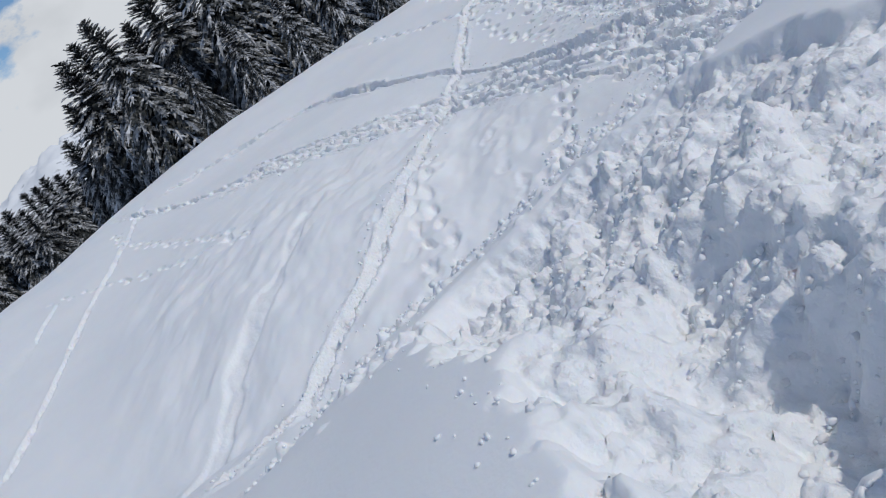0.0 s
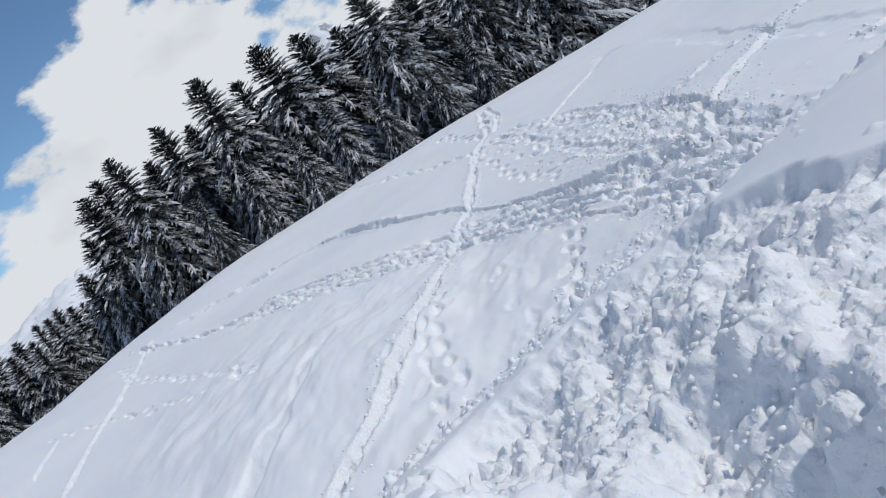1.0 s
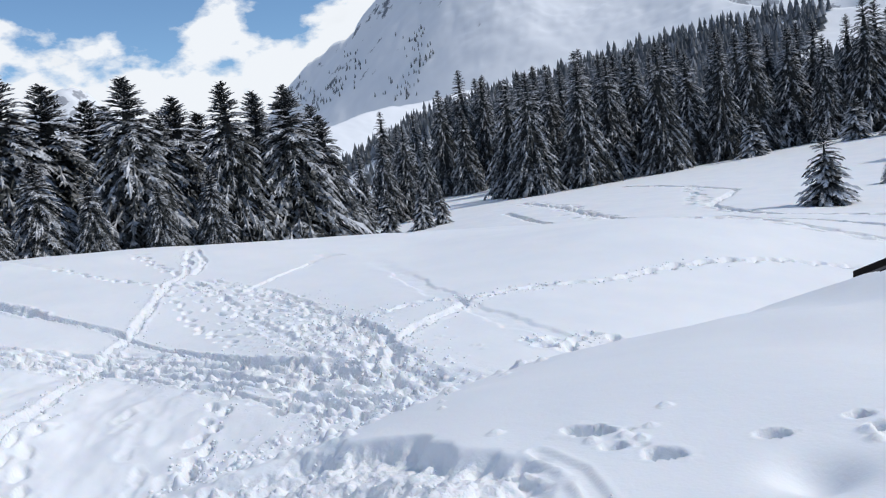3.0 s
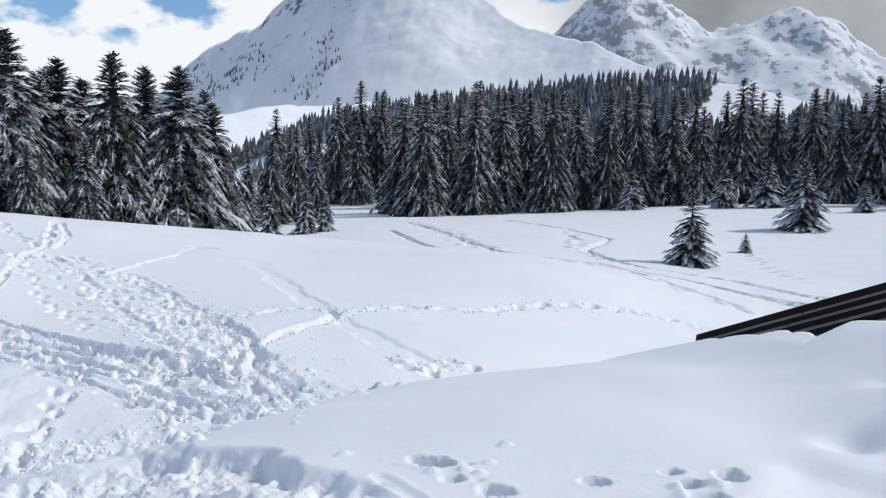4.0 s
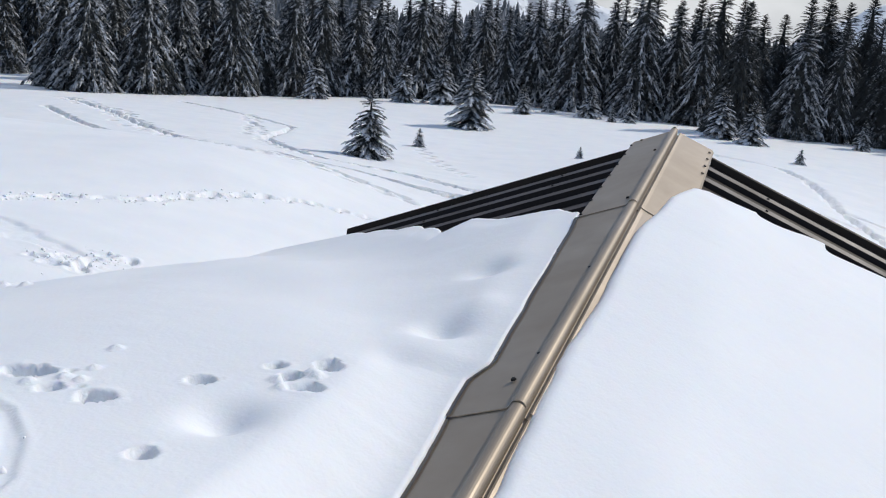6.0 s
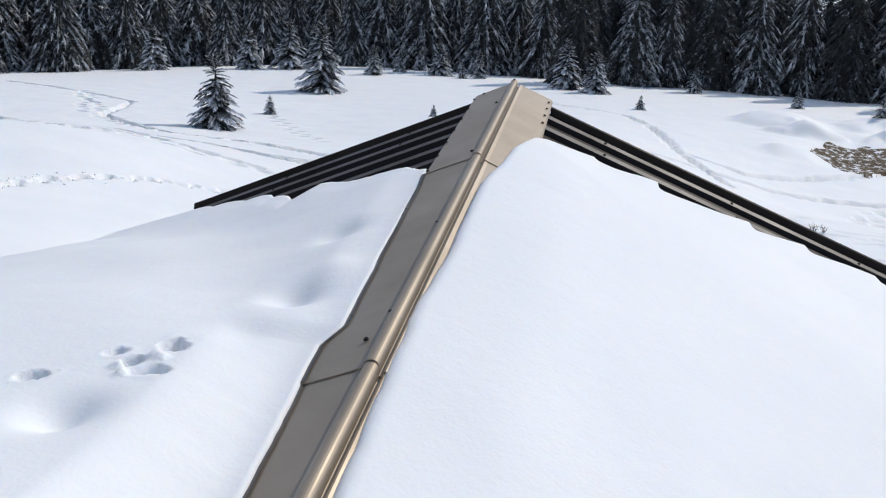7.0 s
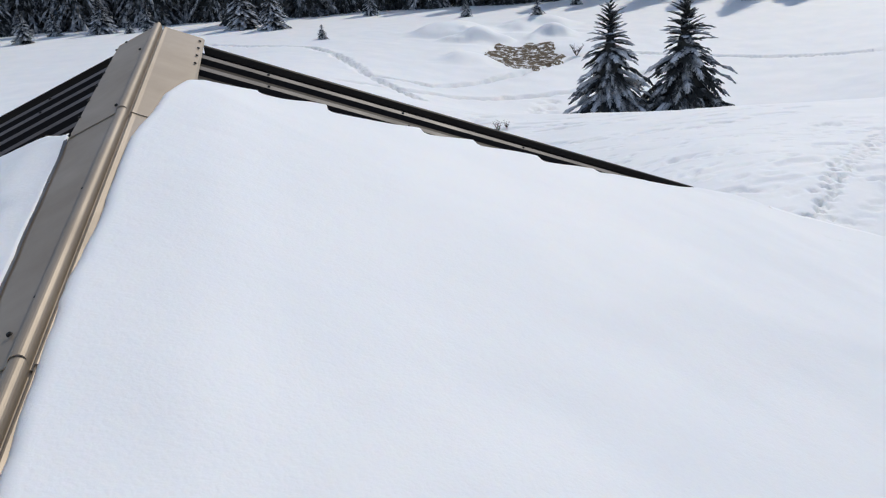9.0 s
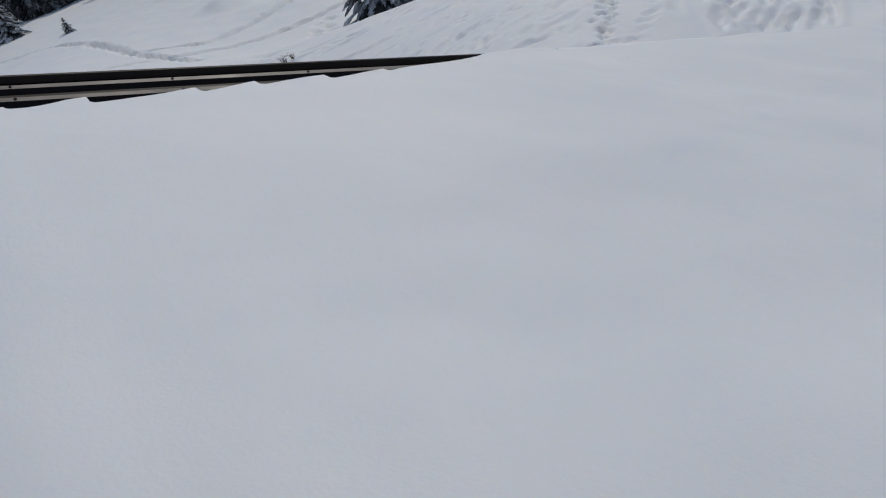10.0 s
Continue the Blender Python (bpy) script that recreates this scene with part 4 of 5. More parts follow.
def gable_wall():
    """The dark boarded gable set back under the roof's edge."""
    verts, faces = [], []
    for y in (5.2, 5.0):
        for x, z in ((E_LEFT + 0.6, -3.0), (E_RIGHT - 0.6, -3.0), (E_RIGHT - 0.6, -2.6), (RIDGE_X, 1.08), (E_LEFT + 0.6, -1.2)):
            top = float(roof(np.array(x), np.array(y))) - 0.16
            verts.append((x, y, -3.0 if z == -3.0 else top))
    faces = [(0, 1, 2), (0, 2, 3), (0, 3, 4), (5, 7, 6), (5, 8, 7), (5, 9, 8), (2, 1, 6), (2, 6, 7), (3, 2, 7), (3, 7, 8), (4, 3, 8), (4, 8, 9), (0, 4, 9), (0, 9, 5)]
    return mesh_object("wall", verts, faces, WOOD, house, "dark boarded gable wall")


gable_wall()


# ---- spruces ----
def spruce(name, seed, height, girth, whorls, branches, twigs, label, droop=0.75, category="spruce tree", laden=1.0, ragged=0.0, spray=0.4):
    """A spruce: tapered trunk, whorls of drooping boughs, each with many hanging twigs."""
    rng = np.random.RandomState(seed)
    tree = tagged(new(name), label, category)
    sides, rings = 7, 7
    tv, tf = [], []
    for j in range(rings):
        h = height * j / (rings - 1)
        r = 0.018 * height * (1 - 0.97 * j / (rings - 1)) + 0.004
        tv += [(r * math.cos(2 * math.pi * k / sides), r * math.sin(2 * math.pi * k / sides), h - (0.4 if j == 0 else 0)) for k in range(sides)]
    for j in range(rings - 1):
        tf += [(j * sides + k, j * sides + (k + 1) % sides, (j + 1) * sides + (k + 1) % sides, (j + 1) * sides + k) for k in range(sides)]
    mesh_object("trunk", tv, tf, BARK, tree, smooth=True)
    base, tip, wide, thick = [np.array([0, 0, 0.9 * height])], [np.array([0.0, 0.0, 1.0 * height])], [0.008 * girth + 0.01], [0.012 * girth]
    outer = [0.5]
    for j in range(whorls):
        f = 1 - (1 - (j + rng.rand() * 0.7) / whorls) ** 1.25
        h = height * (0.03 + 0.955 * f)
        reach = girth * ((1 - f) ** (0.82 - ragged) * (0.86 + 0.24 * rng.rand()) + 0.045)
        if f < 0.06:
            reach *= 0.85
        n = max(7, int(branches * (1 - 0.4 * f)))
        turn = rng.rand() * 7
        for k in range(n):
            a = turn + 2 * math.pi * (k + rng.rand() * 0.7) / n
            r = reach * (0.72 - ragged + (0.4 + 1.5 * ragged) * rng.rand())
            out, lat = np.array([math.cos(a), math.sin(a), 0]), np.array([-math.sin(a), math.cos(a), 0])
            lift = step(0.6, 0.97, f)
            rise, drop = 0.85 * lift - droop * 0.3, droop * (1 - 0.8 * lift) * (0.65 - 2 * ragged + (0.5 + 4 * ragged) * rng.rand())
            root = np.array([0, 0, h + rng.randn() * (0.35 + 6 * ragged) * height / whorls])
            bend = rng.uniform(-0.16, 0.16)
            load = rng.uniform(-0.3 - 2 * ragged, 0.22 + 2.5 * ragged)

            def spine(s):
                return root + out * r * s + lat * r * bend * s * s + np.array([0, 0, r * (rise * s - drop * s * s)])

            for s0, s1 in ((0.02, 0.45), (0.36, 0.76), (0.66, 1.04)):
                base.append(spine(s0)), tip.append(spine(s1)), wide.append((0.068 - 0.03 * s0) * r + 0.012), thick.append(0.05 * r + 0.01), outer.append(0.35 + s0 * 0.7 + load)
            m = max(3, int(twigs * (0.5 + 0.5 * (1 - f))))
            for q in range(2 * m):
                s = 0.16 + 0.8 * (q // 2 + 0.3 + rng.rand() * 0.5) / m
                p = spine(s)
                way = spine(s + 0.08) - p
                way = way / np.linalg.norm(way) * 0.8 + lat * (1 if q % 2 else -1) * rng.uniform(0.45, 0.85) + np.array([0, 0, -droop * rng.uniform(0.1, 0.45) + 0.3 * lift])
                ln = r * spray * (1.15 - s) ** 0.7 * rng.uniform(0.7, 1.2) * (0.55 + 0.45 * min(1, s * 3)) + 0.014 * height * (1 - 0.4 * f)
                base.append(p), tip.append(p + way / np.linalg.norm(way) * ln)
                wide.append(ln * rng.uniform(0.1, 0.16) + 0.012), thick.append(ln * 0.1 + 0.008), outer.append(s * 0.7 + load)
    base, tip = np.array(base), np.array(tip)
    wide, thick = np.array(wide)[:, None], np.array(thick)[:, None]
    d = tip - base
    d /= np.linalg.norm(d, axis=1)[:, None]
    lat = np.cross(d, (0, 0, 1.0))
    lat /= np.maximum(np.linalg.norm(lat, axis=1)[:, None], 1e-3)
    up = np.cross(lat, d)
    mid = base + (tip - base) * 0.5
    cv = np.stack([base, mid - lat * wide, mid + lat * wide, mid + up * thick * 1.2, tip], 1).reshape(-1, 3)
    o = (np.arange(len(base)) * 5)[:, None]
    tri = np.array([(0, 1, 3), (0, 3, 2), (3, 1, 4), (2, 3, 4)])
    cf = (o[:, :, None] + tri[None]).reshape(-1, 3)
    # bare inner cone, added so that gaps between boughs look dark
    inner = 0.46 if height > 4 else 0.15
    core = np.array([(girth * inner * (1 - t) * (0.8 + 0.4 * rng.rand()) * math.cos(q * math.pi / 4), girth * inner * (1 - t) * (0.8 + 0.4 * rng.rand()) * math.sin(q * math.pi / 4), height * (0.05 + 0.87 * t)) for t in (0.0, 0.25, 0.5, 0.75, 1.0) for q in range(8)])
    ring = [(len(cv) + j * 8 + q, len(cv) + j * 8 + (q + 1) % 8, len(cv) + (j + 1) * 8 + (q + 1) % 8, len(cv) + (j + 1) * 8 + q) for j in range(4) for q in range(8)]
    cf = np.concatenate([cf, [t for a, b, c, e in ring for t in ((a, b, c), (a, c, e))]])
    crown = mesh_object("crown", np.concatenate([cv, core]), cf, NEEDLES, tree, "dark needles loaded with snow")
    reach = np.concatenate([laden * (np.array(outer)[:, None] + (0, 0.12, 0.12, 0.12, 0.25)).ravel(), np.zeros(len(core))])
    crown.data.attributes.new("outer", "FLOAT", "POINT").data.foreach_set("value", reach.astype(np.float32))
    return tree


def stand(x, y, height, full, turn, sink=0.15):
    z = float(land(np.array(x), np.array(y))) if math.hypot(x, y) > 40 else ground_z(x, y)
    k = height / full
    return pose(x, y, z - sink * k, 0, 0, turn) @ Matrix.Diagonal((k, k, k, 1))


def polar(az, d):
    return -math.sin(radians(az)) * d, math.cos(radians(az)) * d


TALL = "tall dark spruce with snow-laden drooping boughs"
near_kinds = [spruce("spruce", s, 10, g, 48, 13, 8, TALL, 0.66) for s, g in ((1, 3.4), (2, 3.8), (3, 3.2), (17, 3.6))]
far_kinds = [spruce("spruce", s, 10, g, 42, 11, 5, TALL, 0.78) for s, g in ((4, 2.5), (5, 2.9), (6, 2.3), (8, 2.7), (18, 2.6))]
small_kinds = [spruce("spruce", s, 3, g, 26, 12, 12, "small young spruce dusted with snow standing in the open snow", 0.36, laden=1.15, ragged=0.1, spray=0.3) for s, g in ((9, 1.15), (10, 1.3), (33, 1.2))]
# less snow here also puts the wood's inner shade into the colour
DARK = "tall dark spruce with little snow on its boughs"
dark_kinds = [spruce("spruce", s, 10, g, 42, 11, 5, DARK, 0.75, laden=0.62) for s, g in ((21, 2.7), (22, 3.0))]
used = set()


def plant(kinds, x, y, height, full, group, label=""):
    k = int(RNG.randint(len(kinds)))
    turn = RNG.rand() * 360
    wide = 0.88 + 0.32 * RNG.rand()
    m = stand(x, y, height, full, turn) @ Matrix.Diagonal((wide, wide, 1, 1))
    src = kinds[k]
    if src not in used:
        used.add(src)
        src.matrix_basis = m
        ob = src
    else:
        ob = copy_thing(src, Matrix(m))
        ob.matrix_basis = m
    tagged(ob, label, group=group)
    return ob


def tip_height(az, d, el, eye=1.4):
    x, y = polar(az, d)
    return eye + d * math.tan(radians(el)) - float(land(np.array(x), np.array(y)))


# the grove behind the crest
for az, d, el in ((96.4, 34, 5.4), (98, 37, 3.6), (93.7, 35, 8.0), (95, 34, 7.6), (92.3, 30, 8.4), (88.6, 33, 8.9), (84.7, 30, 9.8), (80.1, 31, 9.2), (77.3, 34, 8.6), (72.5, 29, 8.7), (69.5, 35, 7.2),
                  (66.3, 31, 7.9), (64.2, 36, 7.0), (62.2, 32, 7.3), (60.0, 35, 5.0), (74.8, 36, 7.4), (82.5, 36, 8.4), (86.8, 37, 7.8), (70.8, 32, 6.2), (90.3, 36, 7.2), (79.0, 38, 7.0), (89.5, 27, 3.4), (85.6, 28, 3.8), (81.8, 27, 3.0), (78.6, 28, 3.6), (75.6, 27.5, 2.2), (71.4, 27, 1.6), (68.0, 28, 2.0)):
    x, y = polar(az, d)
    plant(near_kinds, x, y, tip_height(az, d, el), 10, "spruces behind the crest")
for az in np.arange(60.5, 96, 1.9):
    d = 38 + RNG.rand() * 5
    x, y = polar(az, d)
    plant(near_kinds, x, y, tip_height(az, d, 5.2 + RNG.rand() * 2.0), 10, "spruces behind the crest")
for az in np.arange(96, 118, 0.75):
    d = 46 + RNG.rand() * 18
    x, y = polar(az, d)
    plant(near_kinds, x, y, tip_height(az, d, 1.6 + RNG.rand() * 1.4), 10, "spruces behind the crest")
# the wood's edge along the meadow
for az, d, el in ((57.5, 58, 2.6), (55.8, 60, 3.2), (54.2, 62, 4.1), (52.8, 58, 2.4), (51.6, 92, 4.4), (49.8, 88, 4.6), (48.2, 94, 5.4), (46.6, 72, 6.2), (45.2, 66, 6.6), (43.6, 70, 6.8), (41.6, 68, 6.3),
                  (39.6, 72, 6.2), (37.8, 74, 6.6), (36.2, 70, 6.6), (34.4, 74, 6.1), (32.2, 73, 6.8), (30.3, 76, 6.2), (28.0, 78, 6.2), (26.0, 76, 5.6), (23.6, 78, 6.9), (21.4, 80, 6.2)):
    x, y = polar(az, d)
    plant(far_kinds, x, y, tip_height(az, d, el + RNG.randn() * 0.45), 10, "spruces at the wood's edge")
for az, d, el in ((19.2, 80, 6.4), (17.6, 78, 6.4), (15.6, 80, 7.0), (14.0, 80, 6.9), (12.5, 76, 8.3), (10.4, 78, 7.8), (8.4, 74, 8.6), (6.2, 76, 7.5), (4.4, 74, 7.0), (2.0, 67, 6.8), (-1.8, 72, 6.6), (-4.0, 74, 6.4),
                  (-7.0, 76, 7.2), (-9.6, 75, 7.6), (-12.4, 77, 8.2), (-15.0, 76, 8.0), (-17.6, 78, 8.4), (-20.4, 76, 8.2), (-23.0, 77, 8.4), (-26.0, 75, 8.0), (-29.0, 77, 8.6), (-32.0, 76, 8.2), (-35.0, 78, 8.0)):
    x, y = polar(az, d)
    bare = az < 3 and RNG.rand() < 0.6
    plant(dark_kinds if bare else far_kinds, x, y, tip_height(az, d, el + RNG.randn() * 0.45), 10, "spruces at the wood's edge")
for k in range(95):
    az, d = 56 - 93 * (k + RNG.rand()) / 95, 80 + 26 * RNG.rand()
    x, y = polar(az, d)
    plant(dark_kinds if az < 8 else far_kinds, x, y, tip_height(az, d, (3.0 if az > 52 else 5.1 if az > 10 else 6.4) + RNG.rand() * 2.2), 10, "spruces in the wood")
# young trees in the open
SMALL = "small young spruce dusted with snow standing in the open snow"
for az, d, h in ((26.7, 34, 3.0), (19.6, 54, 4.3), (16.0, 66, 2.2), (14.2, 70, 1.8), (11.4, 68, 2.7), (9.8, 66, 1.2), (8.6, 67, 2.2), (23.1, 42, 0.95), (-2.6, 52, 0.9), (11.7, 41, 0.6), (-12.5, 64, 1.4), (-17.4, 58, 1.8), (-6.0, 68, 2.2), (2.6, 62, 3.6), (0.6, 60, 3.0),
                 (52.2, 47, 2.0), (53.6, 46, 2.6), (56.0, 45, 2.6), (57.4, 44, 2.4), (30.6, 70, 3.6), (-20.0, 70, 1.6), (-31.0, 68, 1.7), (21.8, 70, 4.0), (24.5, 70, 3.4)):
    x, y = polar(az, d)
    plant(small_kinds, x, y, h, 3, "young spruces in the meadow", SMALL)
pair = [spruce("spruce", s, 5, g, 36, 14, 18, "sturdy spruce with clumps of snow on dark boughs", 0.42, laden=w, ragged=0.1, spray=0.26) for s, g, w in ((12, 2.1, 1.1), (14, 2.25, 0.9))]
for tree, az, d, el in ((pair[0], -22.4, 29.5, -1.6), (pair[1], -27.3, 30, -1.3)):
    x, y = polar(az, d)
    tree.matrix_basis = stand(x, y, tip_height(az, d, el, 1.47) + 0.6, 5, 40, 0.75)
    tagged(tree, group="pair of spruces beside the brook")


# ---- mountains ----
def mountain_material(name, rock_level, rock, scale):
    m, n, l, b = material(name, (0.85, 0.87, 0.9), 0.8, 0, 0.1)
    geo, sep = n.new("ShaderNodeNewGeometry"), n.new("ShaderNodeSeparateXYZ")
    l.new(geo.outputs["Normal"], sep.inputs["Vector"])
    t = noise_node(n, l, scale, 8, "Object", 0.68)
    add = n.new("ShaderNodeMath")
    add.operation = "MULTIPLY_ADD"
    add.inputs[1].default_value = -0.55
    l.new(sep.outputs["Z"], add.inputs[0])
    l.new(t.outputs["Fac"], add.inputs[2])
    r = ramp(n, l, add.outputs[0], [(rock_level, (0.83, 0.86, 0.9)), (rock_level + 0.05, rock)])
    l.new(r.outputs["Color"], b.inputs["Base Color"])
    return m


# far rock is tinted blue, the range's palest: haze put into the colour
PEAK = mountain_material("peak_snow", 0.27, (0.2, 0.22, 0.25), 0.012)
RANGE = mountain_material("hazed_range_snow", 0.16, (0.4, 0.42, 0.46), 0.02)
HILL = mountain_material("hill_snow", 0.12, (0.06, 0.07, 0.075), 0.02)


def slope_place(knots, d0, d1, rough, seed, base, az, u, turn=0.0):
    """A place on a slope that climbs from d0 to a crest at d1, whose height follows the knots (degrees left of +y, degrees up)."""
    k = np.array(sorted(knots))
    d = (d0 + (d1 - d0) * u) * np.clip(1 + turn * (az - 45), 0.6, 2)
    x, y = -np.sin(np.radians(az)) * d, np.cos(np.radians(az)) * d
    lift = fbm(x, y, 6.0 / d1, 6, seed, 0.55)
    ridges = np.abs(fbm(x, y, 9.0 / d1, 5, seed + 9, 0.55))
    crest = np.mean([np.interp(az + o, k[:, 0], k[:, 1]) for o in np.linspace(-2.5, 2.5, 11)], 0)
    el = base + (crest - base) * u ** 0.85 + (lift - ridges * 0.8) * rough * (0.25 + u)
    return np.stack([x, y, d * np.tan(np.radians(el))], -1)


def mountain(name, knots, d0, d1, mat, label, rough, seed, base=-3.0, turn=0.0):
    az, u = np.meshgrid(np.linspace(min(knots)[0], max(knots)[0], 320), np.linspace(0, 1, 90))
    p = slope_place(knots, d0, d1, rough, seed, base, az, u, turn)
    verts = np.concatenate([p.reshape(-1, 3), p[-1] * (1.1, 1.1, 0.5)])
    ob = mesh_object(name, verts, sheet_faces(320, 91)[:, ::-1], mat, smooth=True)
    return tagged(ob, label, "mountain", kind="structure")


def far_trees(name, places, heights, label, mat):
    """A far wood: small pointed trees, each of three ragged tiers."""
    rng, n = np.random.RandomState(77), len(places)
    verts, faces, s = [], [], 6
    for low, high, wide in ((0.03, 0.5, 0.2), (0.3, 0.78, 0.15), (0.6, 1.0, 0.095)):
        a = np.arange(s) * 2 * math.pi / s + rng.rand(n, 1) * 6
        r = wide * heights[:, None] * (0.7 + 0.6 * rng.rand(n, s))
        rim = np.stack([places[:, None, 0] + r * np.cos(a), places[:, None, 1] + r * np.sin(a), places[:, None, 2] + heights[:, None] * (low + 0.06 * rng.rand(n, s))], -1)
        top = places + np.stack([0 * heights, 0 * heights, high * heights], -1)
        o = len(verts) * n * (s + 1) + np.arange(n)[:, None] * (s + 1)
        verts.append(np.concatenate([rim, top[:, None]], 1).reshape(-1, 3))
        k = np.arange(s)
        faces.append(np.stack([o + k, o + (k + 1) % s, o + s + 0 * k], -1).reshape(-1, 3))
    ob = mesh_object(name, np.concatenate(verts), np.concatenate(faces), mat)
    return tagged(ob, label, "trees", kind="stuff")


PEAK_KNOTS = [(70, -1), (66, 1), (62, 6.6), (58.9, 9), (56, 11.6), (53, 14), (50, 16.5), (46, 16), (42, 13.2), (38.6, 11.0), (34, 9.6), (31, 8.6), (26, 6.5), (20, 4)]
HILL_KNOTS = [(60, 0), (57, 2.2), (51, 4.2), (45.5, 5.4), (40, 6.2), (34, 6.8), (25, 7.4), (20, 6.3), (16, 4.6), (8, 4.0), (-10, 4), (-40, 4)]
mountain("mountain", PEAK_KNOTS, 1300, 2300, PEAK, "great snowy mountain cone with scattered dark trees", 0.8, 200, -3.0, 0.018)
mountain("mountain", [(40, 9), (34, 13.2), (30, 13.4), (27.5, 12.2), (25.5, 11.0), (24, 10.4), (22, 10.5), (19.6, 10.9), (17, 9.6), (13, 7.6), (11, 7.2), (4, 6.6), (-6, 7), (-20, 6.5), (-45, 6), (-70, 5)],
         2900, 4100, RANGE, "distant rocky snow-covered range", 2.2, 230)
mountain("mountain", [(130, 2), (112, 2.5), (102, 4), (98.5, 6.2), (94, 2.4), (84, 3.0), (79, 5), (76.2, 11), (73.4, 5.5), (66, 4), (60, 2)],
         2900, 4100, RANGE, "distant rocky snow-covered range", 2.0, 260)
mountain("mountain", [(66, 0), (61, 4.2), (58, 4.7), (54, 5.0), (50, 5.5), (45, 6.0), (38, 5), (30, 3)], 700, 1150, PEAK, "sunlit snowfield at the foot of the mountain", 0.35, 320, -3.0, -0.02)
mountain("forest_hill", HILL_KNOTS, 170, 420, HILL, "wooded hillside under snow", 0.5, 290, -2.0)

HAZED_NEEDLES = bpy.data.materials.new("hazed_needles")
HAZED_NEEDLES.use_nodes = True
fn, fl = HAZED_NEEDLES.node_tree.nodes, HAZED_NEEDLES.node_tree.links
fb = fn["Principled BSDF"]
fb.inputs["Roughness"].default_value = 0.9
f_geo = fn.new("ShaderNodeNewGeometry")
# snow-dusted needles in pale grey-blue, with distance haze mixed into the colour
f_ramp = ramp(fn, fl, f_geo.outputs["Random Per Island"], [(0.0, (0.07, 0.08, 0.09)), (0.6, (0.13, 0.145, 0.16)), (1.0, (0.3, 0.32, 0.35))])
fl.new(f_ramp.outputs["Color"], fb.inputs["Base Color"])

rng = np.random.RandomState(5)
az, u = 60 - 85 * rng.rand(9000), rng.rand(9000) ** 0.8
p = slope_place(HILL_KNOTS, 170, 420, 0.5, 290, -2.0, az, u)
glade = fbm(p[:, 0], p[:, 1], 0.011, 3, 311)
keep = (glade < 0.13) & (u > 0.02) & ~((np.abs(az - 22.5 - 6 * (0.9 - u)) < 3.2) & (u > 0.7 + glade))
far_trees("far_wood", p[keep], 6 + 5 * rng.rand(int(keep.sum())), "dark snow-dusted wood on the far hillside, paled for haze", HAZED_NEEDLES)
CLUMPS = ((56.6, 8.3), (57.4, 7.8), (59.1, 6.2), (59.7, 6.7), (60.3, 6.4), (52.1, 7.8), (52.1, 8.9), (51.9, 9.8), (54.8, 6.3), (53.3, 5.9), (52.5, 6.5), (58.0, 6.9), (60.9, 7.0))
where = rng.randint(len(CLUMPS), size=170)
spot = np.array(CLUMPS)[where]
az = spot[:, 0] + rng.randn(170) * 0.5
crest = np.interp(az, *np.array(sorted(PEAK_KNOTS)).T)
u = np.clip((spot[:, 1] + rng.randn(170) * 0.45 + 3) / (crest + 3), 0.05, 0.98) ** (1 / 0.85)
p = slope_place(PEAK_KNOTS, 1300, 2300, 0.8, 200, -3.0, az, u, 0.018)
far_trees("mountain_trees", p - (0, 0, 2), 9 + 9 * rng.rand(170), "scattered dark trees on the snowy mountain face", HAZED_NEEDLES)


# ---- the thawed patch by the brook, and bare shrubs ----
def thawed_material():
    m, n, l, b = material("thawed_ground", (0.2, 0.14, 0.08), 0.9, 0, 0.2)
    t, f = noise_node(n, l, 2.6, 6, "Object", 0.68), noise_node(n, l, 7.0, 5)
    brown = ramp(n, l, f.outputs["Fac"], [(0.3, (0.04, 0.03, 0.022)), (0.55, (0.14, 0.105, 0.07)), (0.75, (0.3, 0.24, 0.17))])
    snow = ramp(n, l, t.outputs["Fac"], [(0.53, (0, 0, 0)), (0.58, (1, 1, 1))])
    mix = n.new("ShaderNodeMix")
    mix.data_type = "RGBA"
    l.new(snow.outputs["Color"], mix.inputs["Factor"])
    l.new(brown.outputs["Color"], mix.inputs["A"])
    mix.inputs["B"].default_value = (0.8, 0.82, 0.85, 1)
    l.new(mix.outputs["Result"], b.inputs["Base Color"])
    bump(n, l, f.outputs["Fac"], b, 0.6, 0.08)
    return m


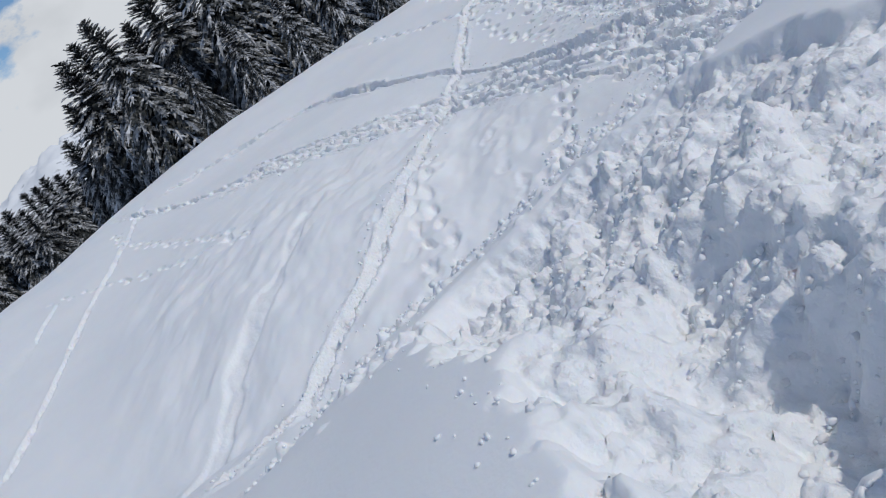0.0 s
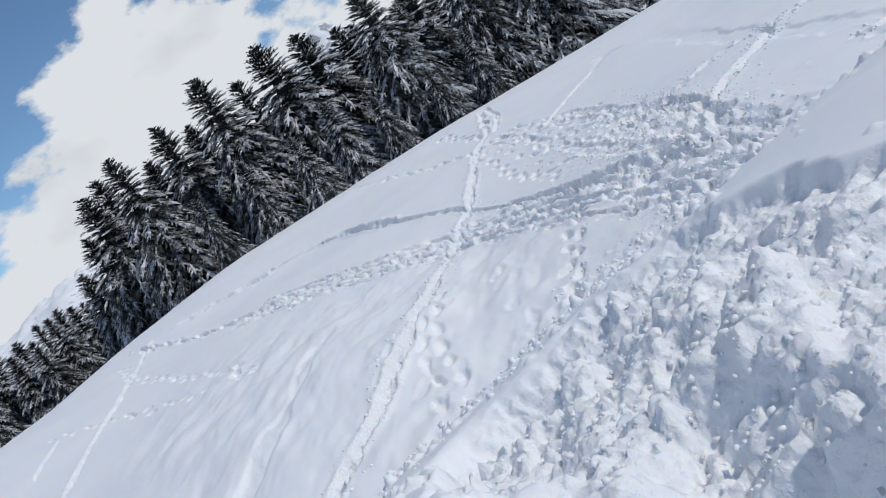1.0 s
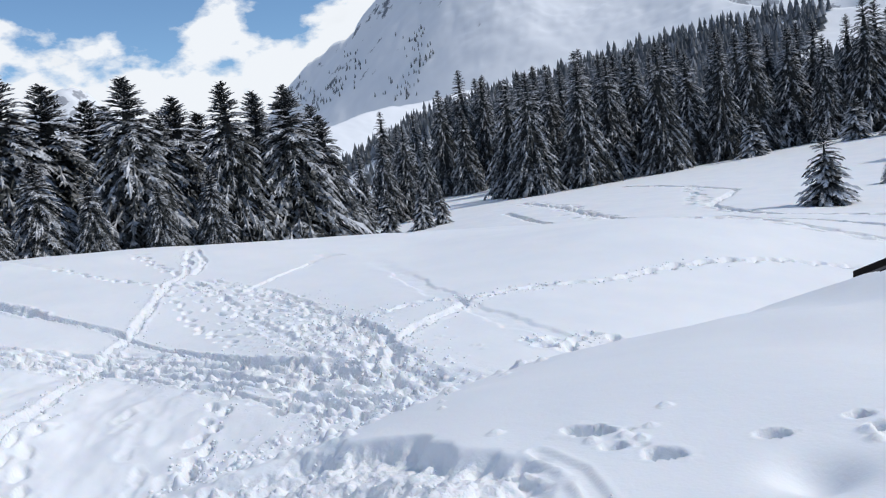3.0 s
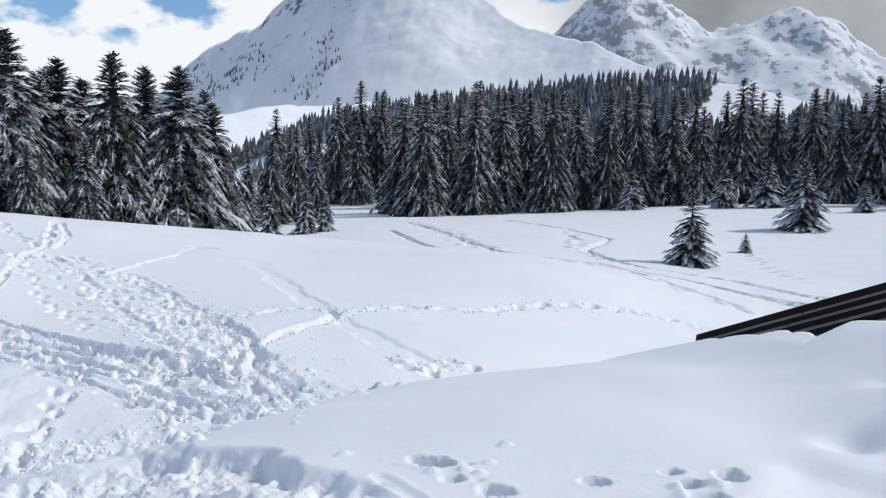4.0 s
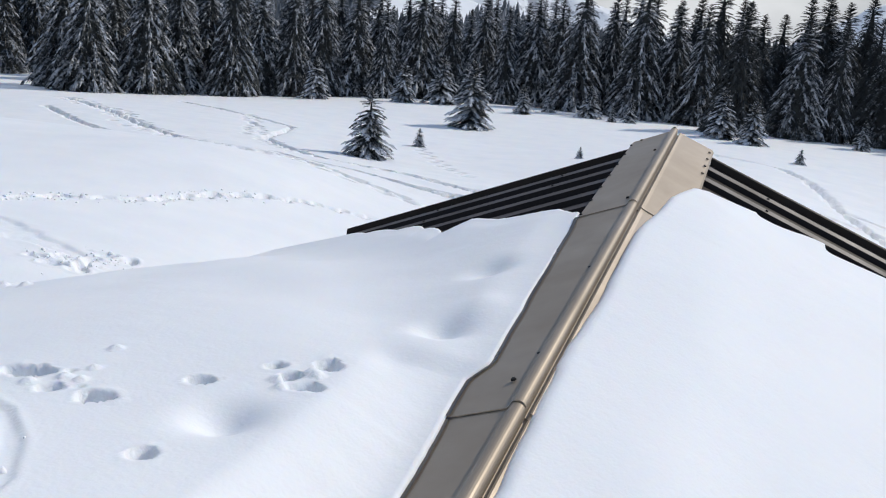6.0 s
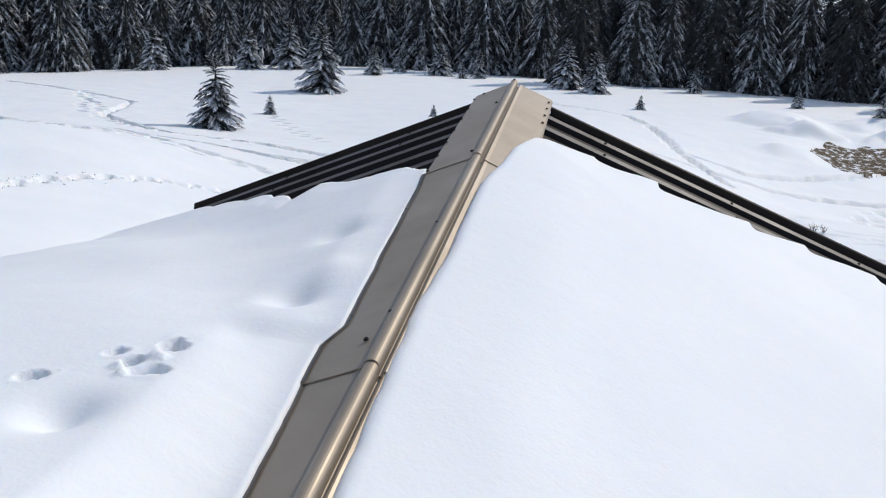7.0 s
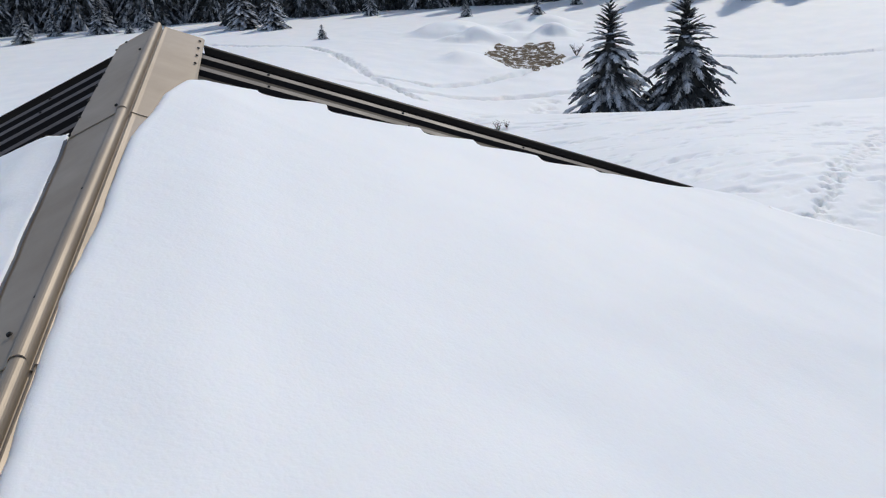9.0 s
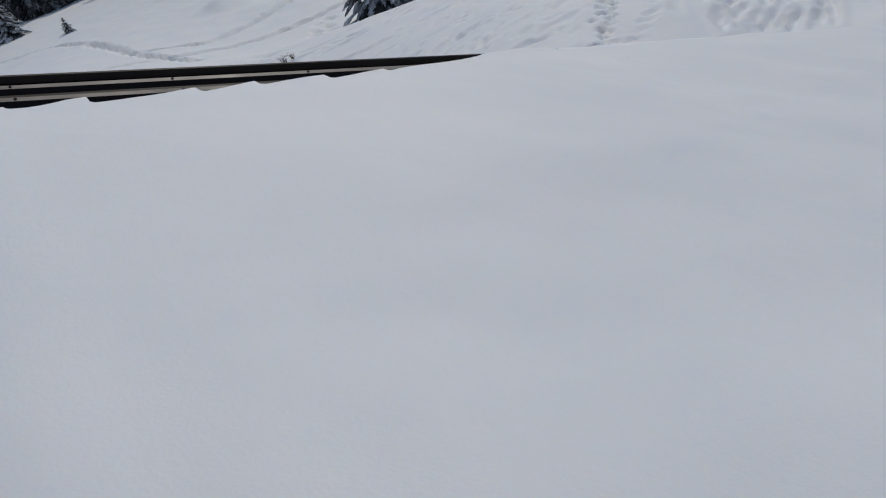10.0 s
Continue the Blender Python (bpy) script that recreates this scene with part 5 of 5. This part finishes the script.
def thawed_patch(cx, cy, rx, ry, turn):
    c, s = math.cos(turn), math.sin(turn)
    rows, cols, verts = 26, 64, []
    wave = np.random.RandomState(3).rand(5) * 6
    for j in range(rows + 1):
        for k in range(cols):
            a = 2 * math.pi * k / cols
            edge = 1 + 0.07 * math.sin(3 * a + wave[0]) + 0.1 * math.sin(5 * a + wave[1]) + 0.08 * math.sin(9 * a + wave[2]) + 0.05 * math.sin(14 * a + wave[3])
            q = edge * j / rows
            dx, dy = rx * q * math.cos(a), ry * q * math.sin(a)
            x, y = cx + dx * c - dy * s, cy + dx * s + dy * c
            verts.append((x, y, ground_z(x, y) + 0.1 + 0.06 * noise.noise((x * 2, y * 2, 0)) - 0.12 * (j / rows) ** 6))
    faces = [(j * cols + k, j * cols + (k + 1) % cols, (j + 1) * cols + (k + 1) % cols, (j + 1) * cols + k) for j in range(rows) for k in range(cols)]
    ob = mesh_object("thawed_patch", verts, np.array(faces)[:, ::-1], thawed_material(), smooth=True)
    return tagged(ob, "thawed patch of brown grass and stones showing through snow", "ground", kind="structure")


thawed_patch(13.3, 45.2, 3.9, 2.3, radians(72))


def shrub(x, y, height, seed):
    """A bare twiggy shrub poking out of the snow."""
    rng = random.Random(seed)
    ob = tagged(new("shrub"), "small bare twiggy shrub poking out of the snow", "shrub", group="shrubs in the snow")
    ob.matrix_basis = pose(x, y, ground_z(x, y) - 0.03)
    for k in range(10):
        bm = bmesh.new()
        a, lean = rng.random() * 6.3, 0.2 + rng.random() * 0.6
        tip = Vector((math.cos(a) * lean, math.sin(a) * lean, 1)).normalized() * height * (0.6 + 0.4 * rng.random())
        r = height * 0.03
        def stem(p, q, r0):
            ring = [bm.verts.new(p + Vector((r0 * math.cos(i * 2.1), r0 * math.sin(i * 2.1), 0))) for i in range(3)]
            end = bm.verts.new(q)
            for i in range(3):
                bm.faces.new((ring[i], ring[(i + 1) % 3], end))
        stem(Vector((0, 0, 0)), tip, r)
        for i in range(9):
            p = tip * (0.3 + 0.65 * rng.random())
            w = Vector((rng.uniform(-1, 1), rng.uniform(-1, 1), rng.uniform(-0.2, 0.8))) * height * 0.25
            stem(p, p + w, r * 0.7)
        part("stem", bm, BARK, ob)
    return ob


for x, y, h, seed in ((5.4, 20.7, 0.4, 3), (5.7, 20.9, 0.25, 4), (16.2, 44.5, 0.9, 6)):
    shrub(x, y, h, seed)
